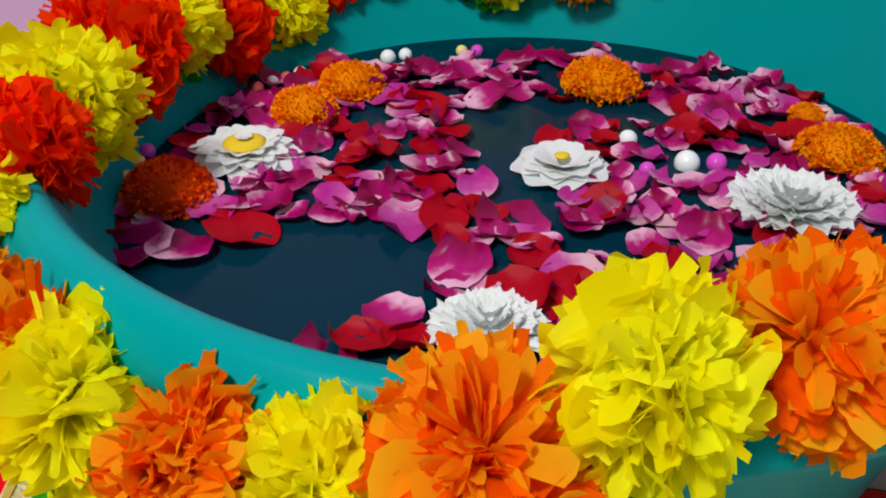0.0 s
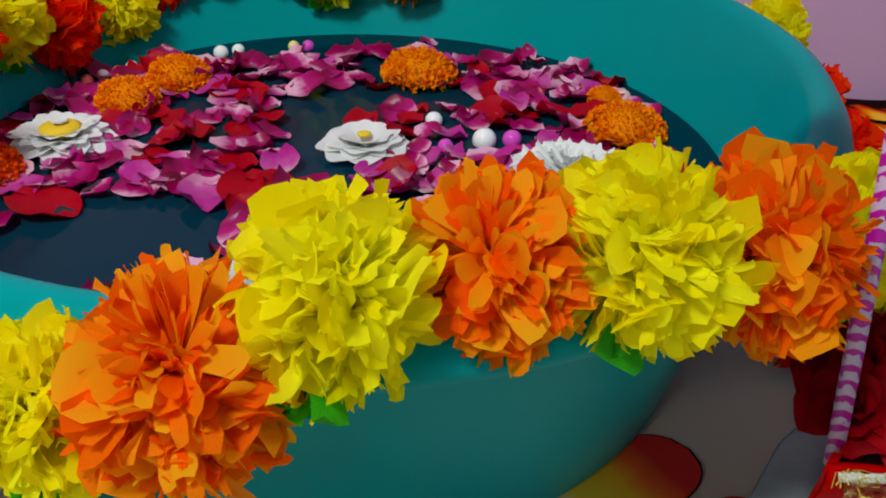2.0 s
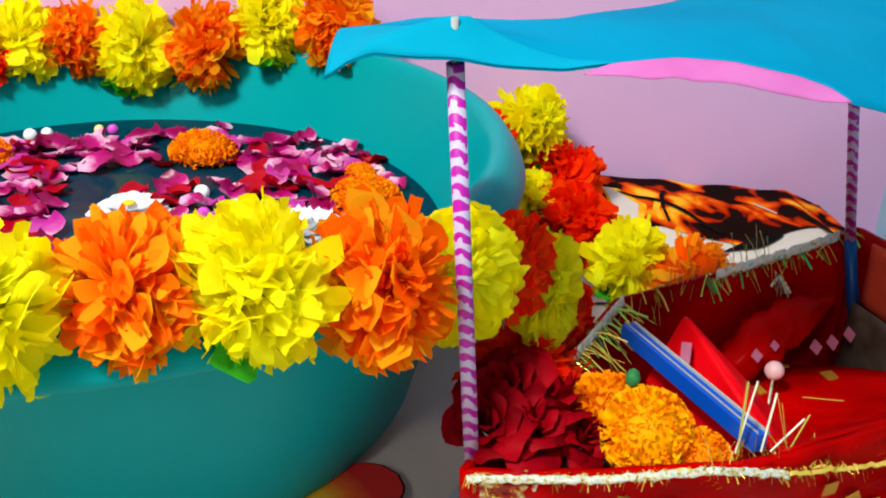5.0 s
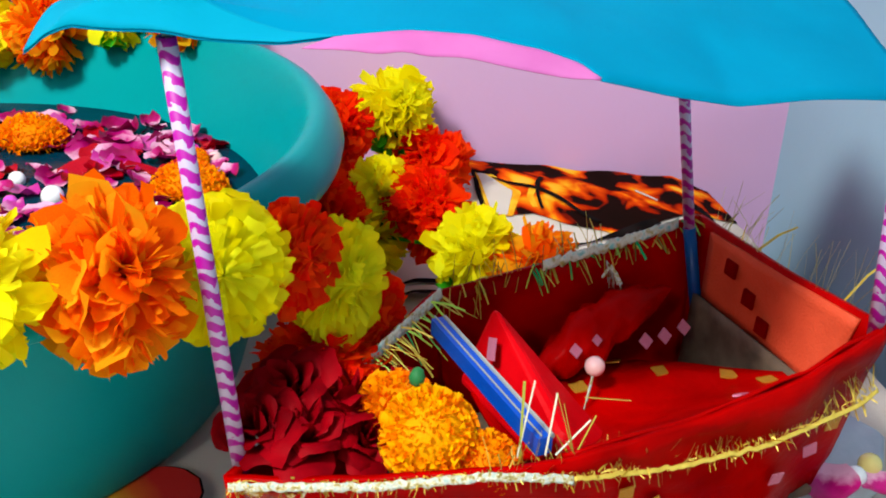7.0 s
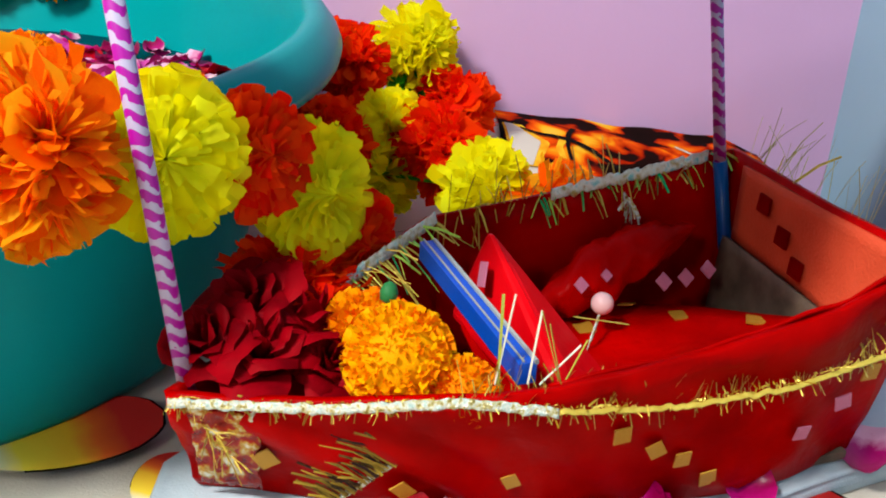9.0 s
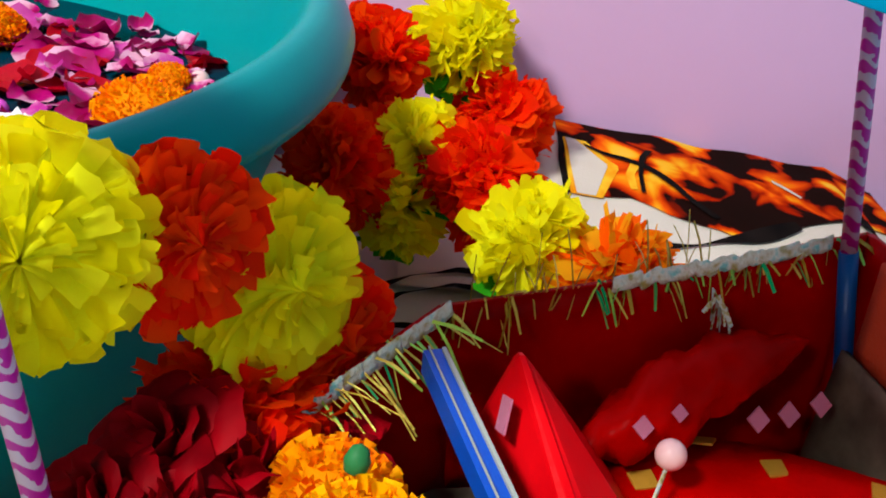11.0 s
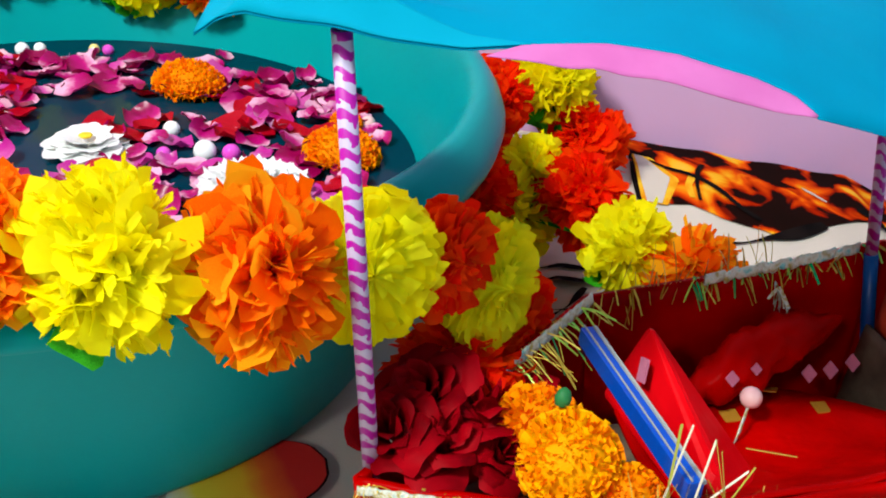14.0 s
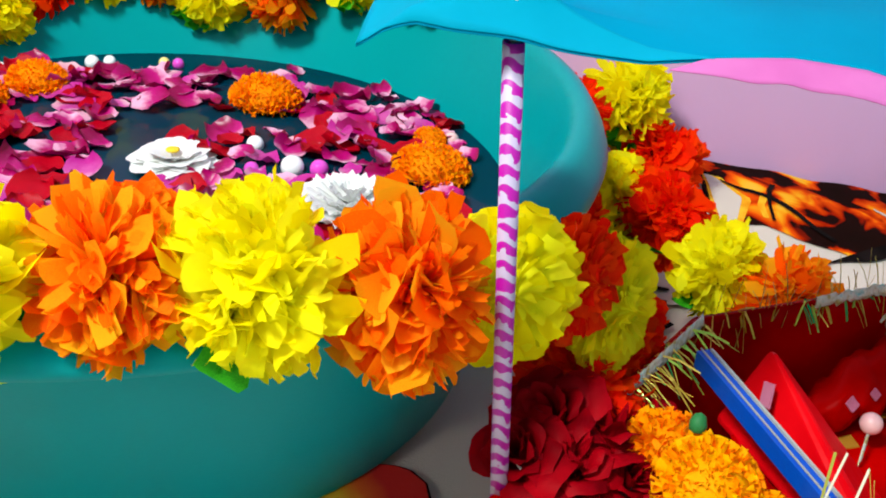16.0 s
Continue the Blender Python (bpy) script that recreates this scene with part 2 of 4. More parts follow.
def print_material():
    """A printed drop that runs from cream through yellow and orange to red along x."""
    m, nt, nodes, links, bsdf = material("sunset_fabric_print")
    coord = nodes.new("ShaderNodeTexCoord")
    xyz = nodes.new("ShaderNodeSeparateXYZ")
    links.new(coord.outputs["Generated"], xyz.inputs[0])
    noise_a = add(nodes, "ShaderNodeTexNoise", Scale=60.0, Detail=3.0)
    links.new(coord.outputs["Object"], noise_a.inputs["Vector"])
    mix = nodes.new("ShaderNodeMath")
    mix.operation = "MULTIPLY_ADD"
    mix.inputs[1].default_value = 0.12
    links.new(noise_a.outputs["Fac"], mix.inputs[0])
    links.new(xyz.outputs["X"], mix.inputs[2])
    col = ramp(nodes, [(0.08, (0.75, 0.7, 0.6)), (0.24, (0.9, 0.62, 0.03)), (0.52, (0.9, 0.45, 0.01)), (0.66, (0.85, 0.12, 0.005)), (0.82, (0.65, 0.01, 0.004))])
    links.new(mix.outputs[0], col.inputs["Fac"])
    links.new(col.outputs["Color"], bsdf.inputs["Base Color"])
    bsdf.inputs["Roughness"].default_value = 0.85
    return m


def fold_material():
    """Cotton printed with orange and cream flames on black."""
    m, nt, nodes, links, bsdf = material("flame_print_cotton")
    coord = nodes.new("ShaderNodeTexCoord")
    mp = nodes.new("ShaderNodeMapping")
    mp.inputs["Scale"].default_value = (30, 34, 34)
    mp.inputs["Location"].default_value = (0.55, 0.2, 0.0)
    links.new(coord.outputs["Object"], mp.inputs["Vector"])
    # torn patches from yellow to deep red, with broad black between them
    n = add(nodes, "ShaderNodeTexNoise", Scale=1.1, Detail=2.5, Distortion=0.6)
    links.new(mp.outputs[0], n.inputs["Vector"])
    cell = add(nodes, "ShaderNodeTexVoronoi", Scale=0.85)
    cell.feature = "F1"
    links.new(mp.outputs[0], cell.inputs["Vector"])
    tone = nodes.new("ShaderNodeMath")
    tone.operation = "MULTIPLY_ADD"
    tone.inputs[1].default_value = -0.62
    links.new(cell.outputs["Distance"], tone.inputs[0])
    lift = nodes.new("ShaderNodeMath")
    lift.operation = "ADD"
    lift.inputs[1].default_value = 0.33
    links.new(n.outputs["Fac"], lift.inputs[0])
    links.new(lift.outputs[0], tone.inputs[2])
    col = ramp(nodes, [(0.0, (0.006, 0.003, 0.002)), (0.47, (0.012, 0.003, 0.002)), (0.51, (0.35, 0.012, 0.0)), (0.60, (0.72, 0.07, 0.002)), (0.66, (0.80, 0.22, 0.004)), (0.72, (0.85, 0.40, 0.015)), (0.95, (0.8, 0.5, 0.10))])
    links.new(tone.outputs[0], col.inputs["Fac"])
    links.new(col.outputs["Color"], bsdf.inputs["Base Color"])
    bsdf.inputs["Roughness"].default_value = 0.85
    bsdf.inputs["Specular IOR Level"].default_value = 0.03
    return m


M_WATER, M_STRAW, M_FLAME, M_PRINT = water_material(), straw_material(), fold_material(), print_material()


# ---- building tools ----
def link_mesh(name, verts, faces, mat, smooth=True):
    me = bpy.data.meshes.new(name)
    me.from_pydata([tuple(v) for v in verts], [], faces)
    for mm in (mat if isinstance(mat, (list, tuple)) else [mat]):
        me.materials.append(mm)
    if smooth:
        me.polygons.foreach_set("use_smooth", [True] * len(me.polygons))
    me.update()
    return me


def thing(name, label, category, group="", kind="", at=(0, 0, 0)):
    ob = new(name)
    ob.location = at
    return tagged(ob, label, category, group, kind)


def part(name, me, parent, label="", m=None):
    ob = new(name, me)
    ob.parent = parent
    if m is not None:
        ob.matrix_basis = m
    return tagged(ob, label)


def solid(ob, thick, offset=0.0):
    md = ob.modifiers.new("thickness", "SOLIDIFY")
    md.thickness, md.offset = thick, offset
    return ob


def lathe(profile, seg, closed=False):
    verts, faces = [], []
    for r, z in profile:
        for i in range(seg):
            a = 2 * math.pi * i / seg
            verts.append((r * math.cos(a), r * math.sin(a), z))
    for j in range(len(profile) - 1):
        for i in range(seg):
            k = (i + 1) % seg
            faces.append((j * seg + i, j * seg + k, (j + 1) * seg + k, (j + 1) * seg + i))
    if closed:
        faces.append(tuple(range((len(profile) - 1) * seg, len(profile) * seg)))
        faces.append(tuple(reversed(range(seg))))
    return verts, faces


def box(x0, y0, z0, x1, y1, z1):
    v = [(x, y, z) for z in (z0, z1) for y in (y0, y1) for x in (x0, x1)]
    return v, [(0, 2, 3, 1), (4, 5, 7, 6), (0, 1, 5, 4), (2, 6, 7, 3), (0, 4, 6, 2), (1, 3, 7, 5)]


def tube(points, radius, seg=8):
    """A round cord along points."""
    pts = [Vector(p) for p in points]
    verts, faces = [], []
    for i, p in enumerate(pts):
        d = (pts[min(i + 1, len(pts) - 1)] - pts[max(i - 1, 0)]).normalized()
        a = d.orthogonal().normalized()
        b = d.cross(a)
        for k in range(seg):
            w = 2 * math.pi * k / seg
            verts.append(p + (a * math.cos(w) + b * math.sin(w)) * radius)
    for i in range(len(pts) - 1):
        for k in range(seg):
            n = (k + 1) % seg
            faces.append((i * seg + k, i * seg + n, (i + 1) * seg + n, (i + 1) * seg + k))
    faces.append(tuple(reversed(range(seg))))
    faces.append(tuple(range((len(pts) - 1) * seg, len(pts) * seg)))
    return verts, faces


def along(points, n):
    """n points at even steps of a polyline."""
    pts = [Vector(p) for p in points]
    steps = [(b - a).length for a, b in zip(pts, pts[1:])]
    total, out = sum(steps), []
    for i in range(n):
        s = total * i / (n - 1)
        for a, b, d in zip(pts, pts[1:], steps):
            if s <= d + 1e-9:
                out.append(a.lerp(b, s / d if d else 0))
                break
            s -= d
        else:
            out.append(pts[-1].copy())
    return out


# ---- the room ----
def room():
    def slab(name, dims, mat, label, category):
        v, f = box(*dims)
        ob = new(name, link_mesh(name, v, f, mat, False))
        return tagged(ob, label, category, kind="structure")

    slab("wall_north", (-2.2, 0.63, -0.5, 0.634, 0.75, 2.2), M_WALL, "lilac pink painted wall behind the bed", "wall")
    slab("wall_east", (0.634, -2.0, -0.5, 0.76, 0.75, 2.2), M_WALL_BLUE, "pale blue painted side wall", "wall")
    slab("wall_west", (-2.32, -2.0, -0.5, -2.2, 0.75, 2.2), M_PLAIN, "plain pale wall across the room", "wall")
    slab("wall_south_low", (-2.32, -2.12, -0.5, 0.76, -2.0, 0.6), M_PLAIN, "plain pale wall below the window", "wall")
    slab("wall_south_high", (-2.32, -2.12, 1.7, 0.76, -2.0, 2.2), M_PLAIN, "plain pale wall above the window", "wall")
    slab("wall_south_side", (-2.32, -2.12, 0.6, -0.95, -2.0, 1.7), M_PLAIN, "plain pale wall beside the window", "wall")
    slab("wall_south_edge", (0.35, -2.12, 0.6, 0.76, -2.0, 1.7), M_PLAIN, "plain pale wall beside the window", "wall")
    slab("ceiling", (-2.32, -2.12, 2.2, 0.76, 0.75, 2.3), M_PLAIN, "plain white ceiling", "ceiling")
    slab("floor", (-2.32, -2.12, -0.6, 0.76, 0.75, -0.5), M_BOARD, "brown floor beside the bed", "floor")


def bed_sheet():
    """The sheet on the bed, with slow creases, and the bunched edge along the wall."""
    n = 70
    verts, faces = [], []
    for j in range(n + 1):
        for i in range(n + 1):
            x, y = -0.9 + 1.475 * i / n, -0.75 + 1.37 * j / n
            z = 0.003 * noise.noise((x * 6, y * 6, 3)) + 0.0015 * noise.noise((x * 22, y * 22, 5)) - 0.004
            verts.append((x, y, z))
    for j in range(n):
        for i in range(n):
            a = j * (n + 1) + i
            faces.append((a, a + 1, a + n + 2, a + n + 1))
    sheet = new("bed_sheet", link_mesh("bed_sheet", verts, faces, M_SHEET))
    tagged(sheet, "cream cotton bed sheet with a bold printed pattern", "bed sheet")
    v, f = box(-0.9, -0.75, -0.5, 0.572, 0.615, -0.012)
    tagged(new("bed", link_mesh("bed", v, f, M_SHEET, False)), "broad bed covered by a cream sheet", "bed")
    return sheet


def fold_height(x, y):
    """The height of the bunched sheet along the wall."""
    u = (y - 0.47) / 0.155
    if u < 0:
        return 0.0
    h = 0.0315 - 0.024 * max(0.0, x - 0.375) / 0.25 + 0.004 * noise.noise((x * 20, 0, 1))
    lump = 0.5 - 0.5 * math.cos(math.pi * min(1, u / 0.85))
    h *= max(0.0, min(1.0, (0.577 - x) / 0.035))
    return max(0.0, h * lump + 0.005 * noise.noise((x * 30, u * 5, 7)) * u * (1.15 - u) * 2 - 0.001)


def sheet_fold(sheet):
    """The bunched printed edge of the sheet against the wall, and the cream slope in front of it."""
    cols, rows = 150, 12
    edge = [(0.29, 1.0), (0.374, 1.0), (0.376, 0.50), (0.412, 0.515), (0.4325, 0.455), (0.46, 0.425), (0.468, 0.40), (0.50, 0.47), (0.53, 0.55), (0.58, 0.60)]
    for name, mat, label in (("bunched_edge", M_FLAME, "bunched edge with an orange and black flame print"), ("slope", M_SHEET, "cream slope of the bunched sheet")):
        verts, faces = [], []
        for i in range(cols + 1):
            x = 0.29 + 0.285 * i / cols
            meet = next(c + (d - c) * (x - a) / (b - a) for (a, c), (b, d) in zip(edge, edge[1:]) if x <= b)
            v0, v1 = (meet, 1.0) if mat == M_FLAME else (0.0, meet + 0.03)
            for j in range(rows + 1):
                u = v0 + (v1 - v0) * j / rows
                y = 0.47 + 0.155 * u
                verts.append((x, y, fold_height(x, y) + (0.0012 if mat == M_FLAME else 0.0)))
        for i in range(cols):
            for j in range(rows):
                a = i * (rows + 1) + j
                faces.append((a, a + rows + 1, a + rows + 2, a + 1))
        part(name, link_mesh(name, verts, faces, mat), sheet, label)


def fold_patch(sheet, name, mat, left, right, lift):
    """A printed shape that lies on the bunched sheet between two lines."""
    a, b = along([(*p, 0) for p in left], 16), along([(*p, 0) for p in right], 16)
    verts, faces = [], []
    for i in range(16):
        for j in range(5):
            q = a[i].lerp(b[i], j / 4)
            verts.append((q.x, q.y, fold_height(q.x, q.y) + lift))
    for i in range(15):
        for j in range(4):
            k = i * 5 + j
            faces.append((k, k + 1, k + 6, k + 5))
    part(name, link_mesh(name, verts, faces, mat), sheet)


def printed_motif(sheet, x, y, turn, length, width):
    """A printed drop in bands of yellow, orange and red with a dark outline."""
    for name, mat, u0, u1, grow, z in (("print_outline", M_INK, 0.2, 1, 1.03, 0.0006), ("print_drop", M_PRINT, 0.0, 1, 1, 0.001)):
        verts, faces, n = [], [], 24
        for i in range(n + 1):
            u = u0 + (u1 - u0) * i / n
            w = width * grow * math.sqrt(max(0.0, 1 - (2 * u - 1) ** 2)) * (0.72 + 0.4 * u)
            uu = (u - 0.5) * length * grow
            verts += [(uu, -w / 2, z), (uu, w / 2, z)]
        for i in range(n):
            faces.append((2 * i, 2 * i + 2, 2 * i + 3, 2 * i + 1))
        part(name, link_mesh(name, verts, faces, mat), sheet, m=pose(x, y, 0.001, 0, 0, turn))


def printed_blot(sheet, x, y, r):
    """A broad red printed flower with dark leaf veins."""
    n = 36
    for name, mat, grow, z in (("print_outline", M_INK, 1.05, 0.0006), ("print_blot", M_PRINT_R, 1.0, 0.001)):
        verts = [(0, 0, z)] + [(r * grow * (1 + 0.16 * math.sin(5 * a)) * math.cos(a) * 1.5, r * grow * (1 + 0.16 * math.sin(5 * a)) * math.sin(a), z) for a in (2 * math.pi * i / n for i in range(n))]
        part(name, link_mesh(name, verts, [(0, 1 + i, 1 + (i + 1) % n) for i in range(n)], mat), sheet, m=pose(x, y, 0.001))
    for dx in (-0.022, -0.004, 0.014):
        ink_line(sheet, [(x + dx, y - 0.02, 0.003), (x + dx + 0.010, y, 0.003), (x + dx + 0.014, y + 0.024, 0.003)], 0.003)


def ink_line(sheet, points, width):
    pts = along(points, 24)
    verts, faces = [], []
    for i, p in enumerate(pts):
        d = (pts[min(i + 1, 23)] - pts[max(i - 1, 0)]).normalized()
        s = Vector((-d.y, d.x, 0)) * width * (0.5 + 0.4 * math.sin(i * 0.4))
        verts += [(q.x, q.y, p.z + fold_height(q.x, q.y)) for q in (p + s, p - s)]
    for i in range(23):
        faces.append((2 * i, 2 * i + 2, 2 * i + 3, 2 * i + 1))
    part("print_line", link_mesh("print_line", verts, faces, M_INK), sheet)


room()
SHEET = bed_sheet()
sheet_fold(SHEET)
printed_motif(SHEET, 0.163, 0.276, 28, 0.074, 0.047)
printed_motif(SHEET, 0.072, 0.232, 14, 0.066, 0.044)
printed_motif(SHEET, 0.206, 0.247, 62, 0.034, 0.03)
fold_patch(SHEET, "print_flame", M_PRINT_Y, [(0.3762, 0.597), (0.3768, 0.572), (0.3785, 0.547)], [(0.390, 0.5965), (0.408, 0.574), (0.3965, 0.547)], 0.0016)
fold_patch(SHEET, "print_flame", M_SHEET, [(0.3778, 0.596), (0.379, 0.572), (0.382, 0.5475)], [(0.3835, 0.5955), (0.4015, 0.575), (0.3925, 0.5475)], 0.0020)
fold_patch(SHEET, "print_stripe", M_INK, [(0.3735, 0.598), (0.3722, 0.57), (0.375, 0.546)], [(0.3762, 0.598), (0.3752, 0.57), (0.3785, 0.546)], 0.0024)
fold_patch(SHEET, "print_stripe", M_PRINT_Y, [(0.4150, 0.580), (0.4105, 0.568), (0.4125, 0.556)], [(0.4215, 0.579), (0.4155, 0.568), (0.4165, 0.556)], 0.0018)
fold_patch(SHEET, "print_stripe", M_INK, [(0.388, 0.592), (0.41, 0.584), (0.44, 0.566), (0.462, 0.545)], [(0.389, 0.589), (0.41, 0.580), (0.438, 0.562), (0.458, 0.543)], 0.0026)
fold_patch(SHEET, "print_stripe", M_INK, [(0.425, 0.594), (0.4195, 0.583), (0.4175, 0.568), (0.418, 0.553)], [(0.429, 0.594), (0.4235, 0.583), (0.420, 0.568), (0.4205, 0.553)], 0.0028)
fold_patch(SHEET, "print_stripe", M_SHEET, [(0.499, 0.588), (0.505, 0.584), (0.514, 0.575)], [(0.499, 0.585), (0.504, 0.581), (0.513, 0.573)], 0.0022)
printed_blot(SHEET, 0.452, 0.205, 0.034)
ink_line(SHEET, [(0.385, 0.506, 0.002), (0.400, 0.511, 0.002), (0.4148, 0.516, 0.002), (0.432, 0.5185, 0.002), (0.447, 0.5215, 0.002), (0.4665, 0.529, 0.002), (0.485, 0.537, 0.002), (0.505, 0.546, 0.002)], 0.0062)
ink_line(SHEET, [(0.536, 0.572, 0.0025), (0.545, 0.562, 0.0025), (0.55, 0.54, 0.0025), (0.552, 0.51, 0.0025)], 0.006)
for curve in ([(0.27, 0.455), (0.297, 0.478), (0.320, 0.486), (0.34, 0.485)], [(0.278, 0.442), (0.292, 0.460), (0.318, 0.472), (0.336, 0.470)], [(0.286, 0.432), (0.305, 0.434), (0.322, 0.436), (0.335, 0.446)], [(0.302, 0.410), (0.308, 0.425), (0.322, 0.440), (0.334, 0.462)]):
    ink_line(SHEET, [(x, y, 0.0015) for x, y in curve], 0.0028)
for k in range(4):
    ink_line(SHEET, [(0.255 + 0.006 * k, 0.352 + 0.013 * k, 0.002), (0.285, 0.366 + 0.015 * k, 0.002), (0.335, 0.362 + 0.017 * k, 0.002)], 0.0022)

# ---- the tub and its water ----
TX, TY, RIM, WATER = 0.043, 0.408, 0.142, 0.091


def tub():
    t = thing("plastic_tub", "round teal plastic tub filled with water and petals", "tub", at=(TX, TY, 0))
    prof = [(0.0, 0.006), (0.150, 0.006), (0.160, 0.012), (0.170, 0.05), (0.186, WATER), (0.201, 0.132), (0.2070, 0.1435), (0.2090, 0.1470), (0.2120, 0.1488), (0.2155, 0.1488), (0.2195, 0.1465), (0.2255, 0.138), (0.2275, 0.1325), (0.2265, 0.128), (0.2235, 0.126), (0.2185, 0.126)]
    prof += [(0.2115, 0.120), (0.196, 0.085), (0.181, 0.045), (0.170, 0.006), (0.166, 0.0), (0.0, 0.0)]
    v, f = lathe(prof[:7], 128)
    part("basin", link_mesh("basin", v, f, M_TEAL), t)
    v, f = lathe(prof[6:17], 128)
    part("rim", link_mesh("rim", v, f, M_TEAL), t)
    v, f = lathe(prof[16:], 128)
    part("outer_wall", link_mesh("outer_wall", v, f, M_TEAL), t)
    # specks stuck to the inner wall
    for a, h in ((52, 0.108), (76, 0.118), (40, 0.112), (62, 0.124)):
        q = 0.186 + (h - WATER) * 0.55 - 0.001
        v, f = lathe([(0.0004, 0.0), (0.0016, 0.0004), (0.0013, 0.0013), (0.0003, 0.0018)], 8, True)
        part("speck", link_mesh("speck", v, f, M_STEM), t, "dried leaf speck", pose(q * math.cos(radians(a)), q * math.sin(radians(a)), h, 0, 0, a))
    v, f = lathe([(0.0, WATER), (0.1, WATER), (0.1857, WATER)], 96)
    tagged(new("water", link_mesh("water", v, f, M_WATER)), "dark still water in the tub", "water", kind="structure").location = (TX, TY, 0)


tub()


# ---- garland ----
def strip(rnd, verts, faces, d, start, L, w, bend, twist, ragged):
    """One torn strip of tissue along d, from start to L."""
    side = d.orthogonal().normalized()
    side.rotate(Matrix.Rotation(rnd.uniform(0, math.pi), 3, d))
    nrm = d.cross(side).normalized()
    b0 = len(verts)
    for s, ww in ((start, 0.3), (0.5, 0.6), (0.75, 0.9), (0.92, 1.0), (1.0, 0.75)):
        c = d * (L * s) + nrm * (bend * L * s ** 3)
        sd = side + nrm * (twist * s)
        j = rnd.uniform(-ragged, ragged) * L if s > 0.9 else 0
        k = rnd.uniform(-ragged, ragged) * L if s > 0.9 else 0
        verts += [c - sd * (w * ww) + d * j, c + nrm * (w * 0.22 * ww), c + sd * (w * ww) + d * k]
    for q in range(4):
        a = b0 + 3 * q
        faces += [(a, a + 1, a + 4, a + 3), (a + 1, a + 2, a + 5, a + 4)]


def pompon_mesh(seed, flat, mat, count=740):
    """A flower of torn tissue: strips that stand out all round from a string along x."""
    rnd = random.Random(seed)
    verts, faces = [], []
    for i in range(count):
        th = rnd.uniform(0, 2 * math.pi)
        ph = max(-1.3, min(1.3, rnd.gauss(0, 0.6)))
        d = Vector((math.sin(ph) * flat * 1.3, math.cos(ph) * math.cos(th), math.cos(ph) * math.sin(th)))
        size = 1 + 0.20 * noise.noise((d.x * 1.6 + seed, d.y * 1.6, d.z * 1.6))
        if i % 3 == 0:
            strip(rnd, verts, faces, d, 0.2, size * rnd.uniform(0.68, 0.95), rnd.uniform(0.14, 0.28), rnd.uniform(0.3, 0.85), rnd.uniform(-0.6, 0.6), 0.06)
        else:
            strip(rnd, verts, faces, d, 0.2, size * rnd.uniform(0.72, 1.12), rnd.uniform(0.035, 0.11), rnd.uniform(-0.15, 0.5), rnd.uniform(-0.7, 0.7), 0.06)
    return link_mesh("pompon", verts, faces, mat)


def rosette_mesh(seed, mat):
    """A flat flower: layers of broad notched tissue petals that lie on one another, facing along x."""
    rnd = random.Random(seed)
    verts, faces = [], []
    for side in (-1, 1):
        for layer in range(9):
            reach, n = 1.0 - 0.095 * layer, 24 - 2 * layer
            for k in range(n):
                th = 2 * math.pi * (k + 0.5 * (layer % 2) + rnd.uniform(-0.15, 0.15)) / n
                L, w = reach * rnd.uniform(0.88, 1.04), reach * rnd.uniform(0.11, 0.22)
                out, across = Vector((0, math.cos(th), math.sin(th))), Vector((0, -math.sin(th), math.cos(th)))
                lift, curl, skew = 0.05 + 0.045 * layer, rnd.uniform(-0.04, 0.20), rnd.uniform(-0.11, 0.11)
                b0 = len(verts)
                for u, ww in ((0.1, 0.25), (0.5, 0.7), (0.8, 0.95), (0.97, 1.0), (1.0, 0.82)):
                    for v in (-1, -0.35, 0.35, 1):
                        h = lift * (1 - 0.45 * u) + curl * u ** 3 + skew * v * u + 0.07 * noise.noise((u * 4, v * 2 + k, seed + layer)) - 0.03 * v * v
                        tip = rnd.uniform(-0.035, 0.035) * L if u > 0.9 else 0
                        verts.append(out * (L * u + tip) + across * (w * ww * v) + Vector((side * h, 0, 0)))
                for a in range(4):
                    for c in range(3):
                        q = b0 + a * 4 + c
                        faces.append((q, q + 1, q + 5, q + 4))
    return link_mesh("pompon", verts, faces, mat)


def flap_mesh(seed, mat):
    """A broad loose strip of tissue along z."""
    rnd = random.Random(seed)
    verts, faces = [], []
    strip(rnd, verts, faces, Vector((0, 0, 1)), 0.25, 1.0, rnd.uniform(0.13, 0.28), rnd.uniform(0.05, 0.45), rnd.uniform(-0.4, 0.4), 0.08)
    return link_mesh("tissue_strip", verts, faces, mat)


POMPON_KINDS = {}
TISSUE = {"y": M_YELLOW, "o": M_ORANGE, "r": M_RED_TISSUE, "g": M_GREEN_TISSUE}
FLAPS = {k: [flap_mesh(40 + 3 * i, m) for i in range(5)] for k, m in TISSUE.items()}
POMPON_LABEL = {"y": "yellow tissue pompon", "o": "orange tissue pompon", "r": "red orange tissue pompon"}


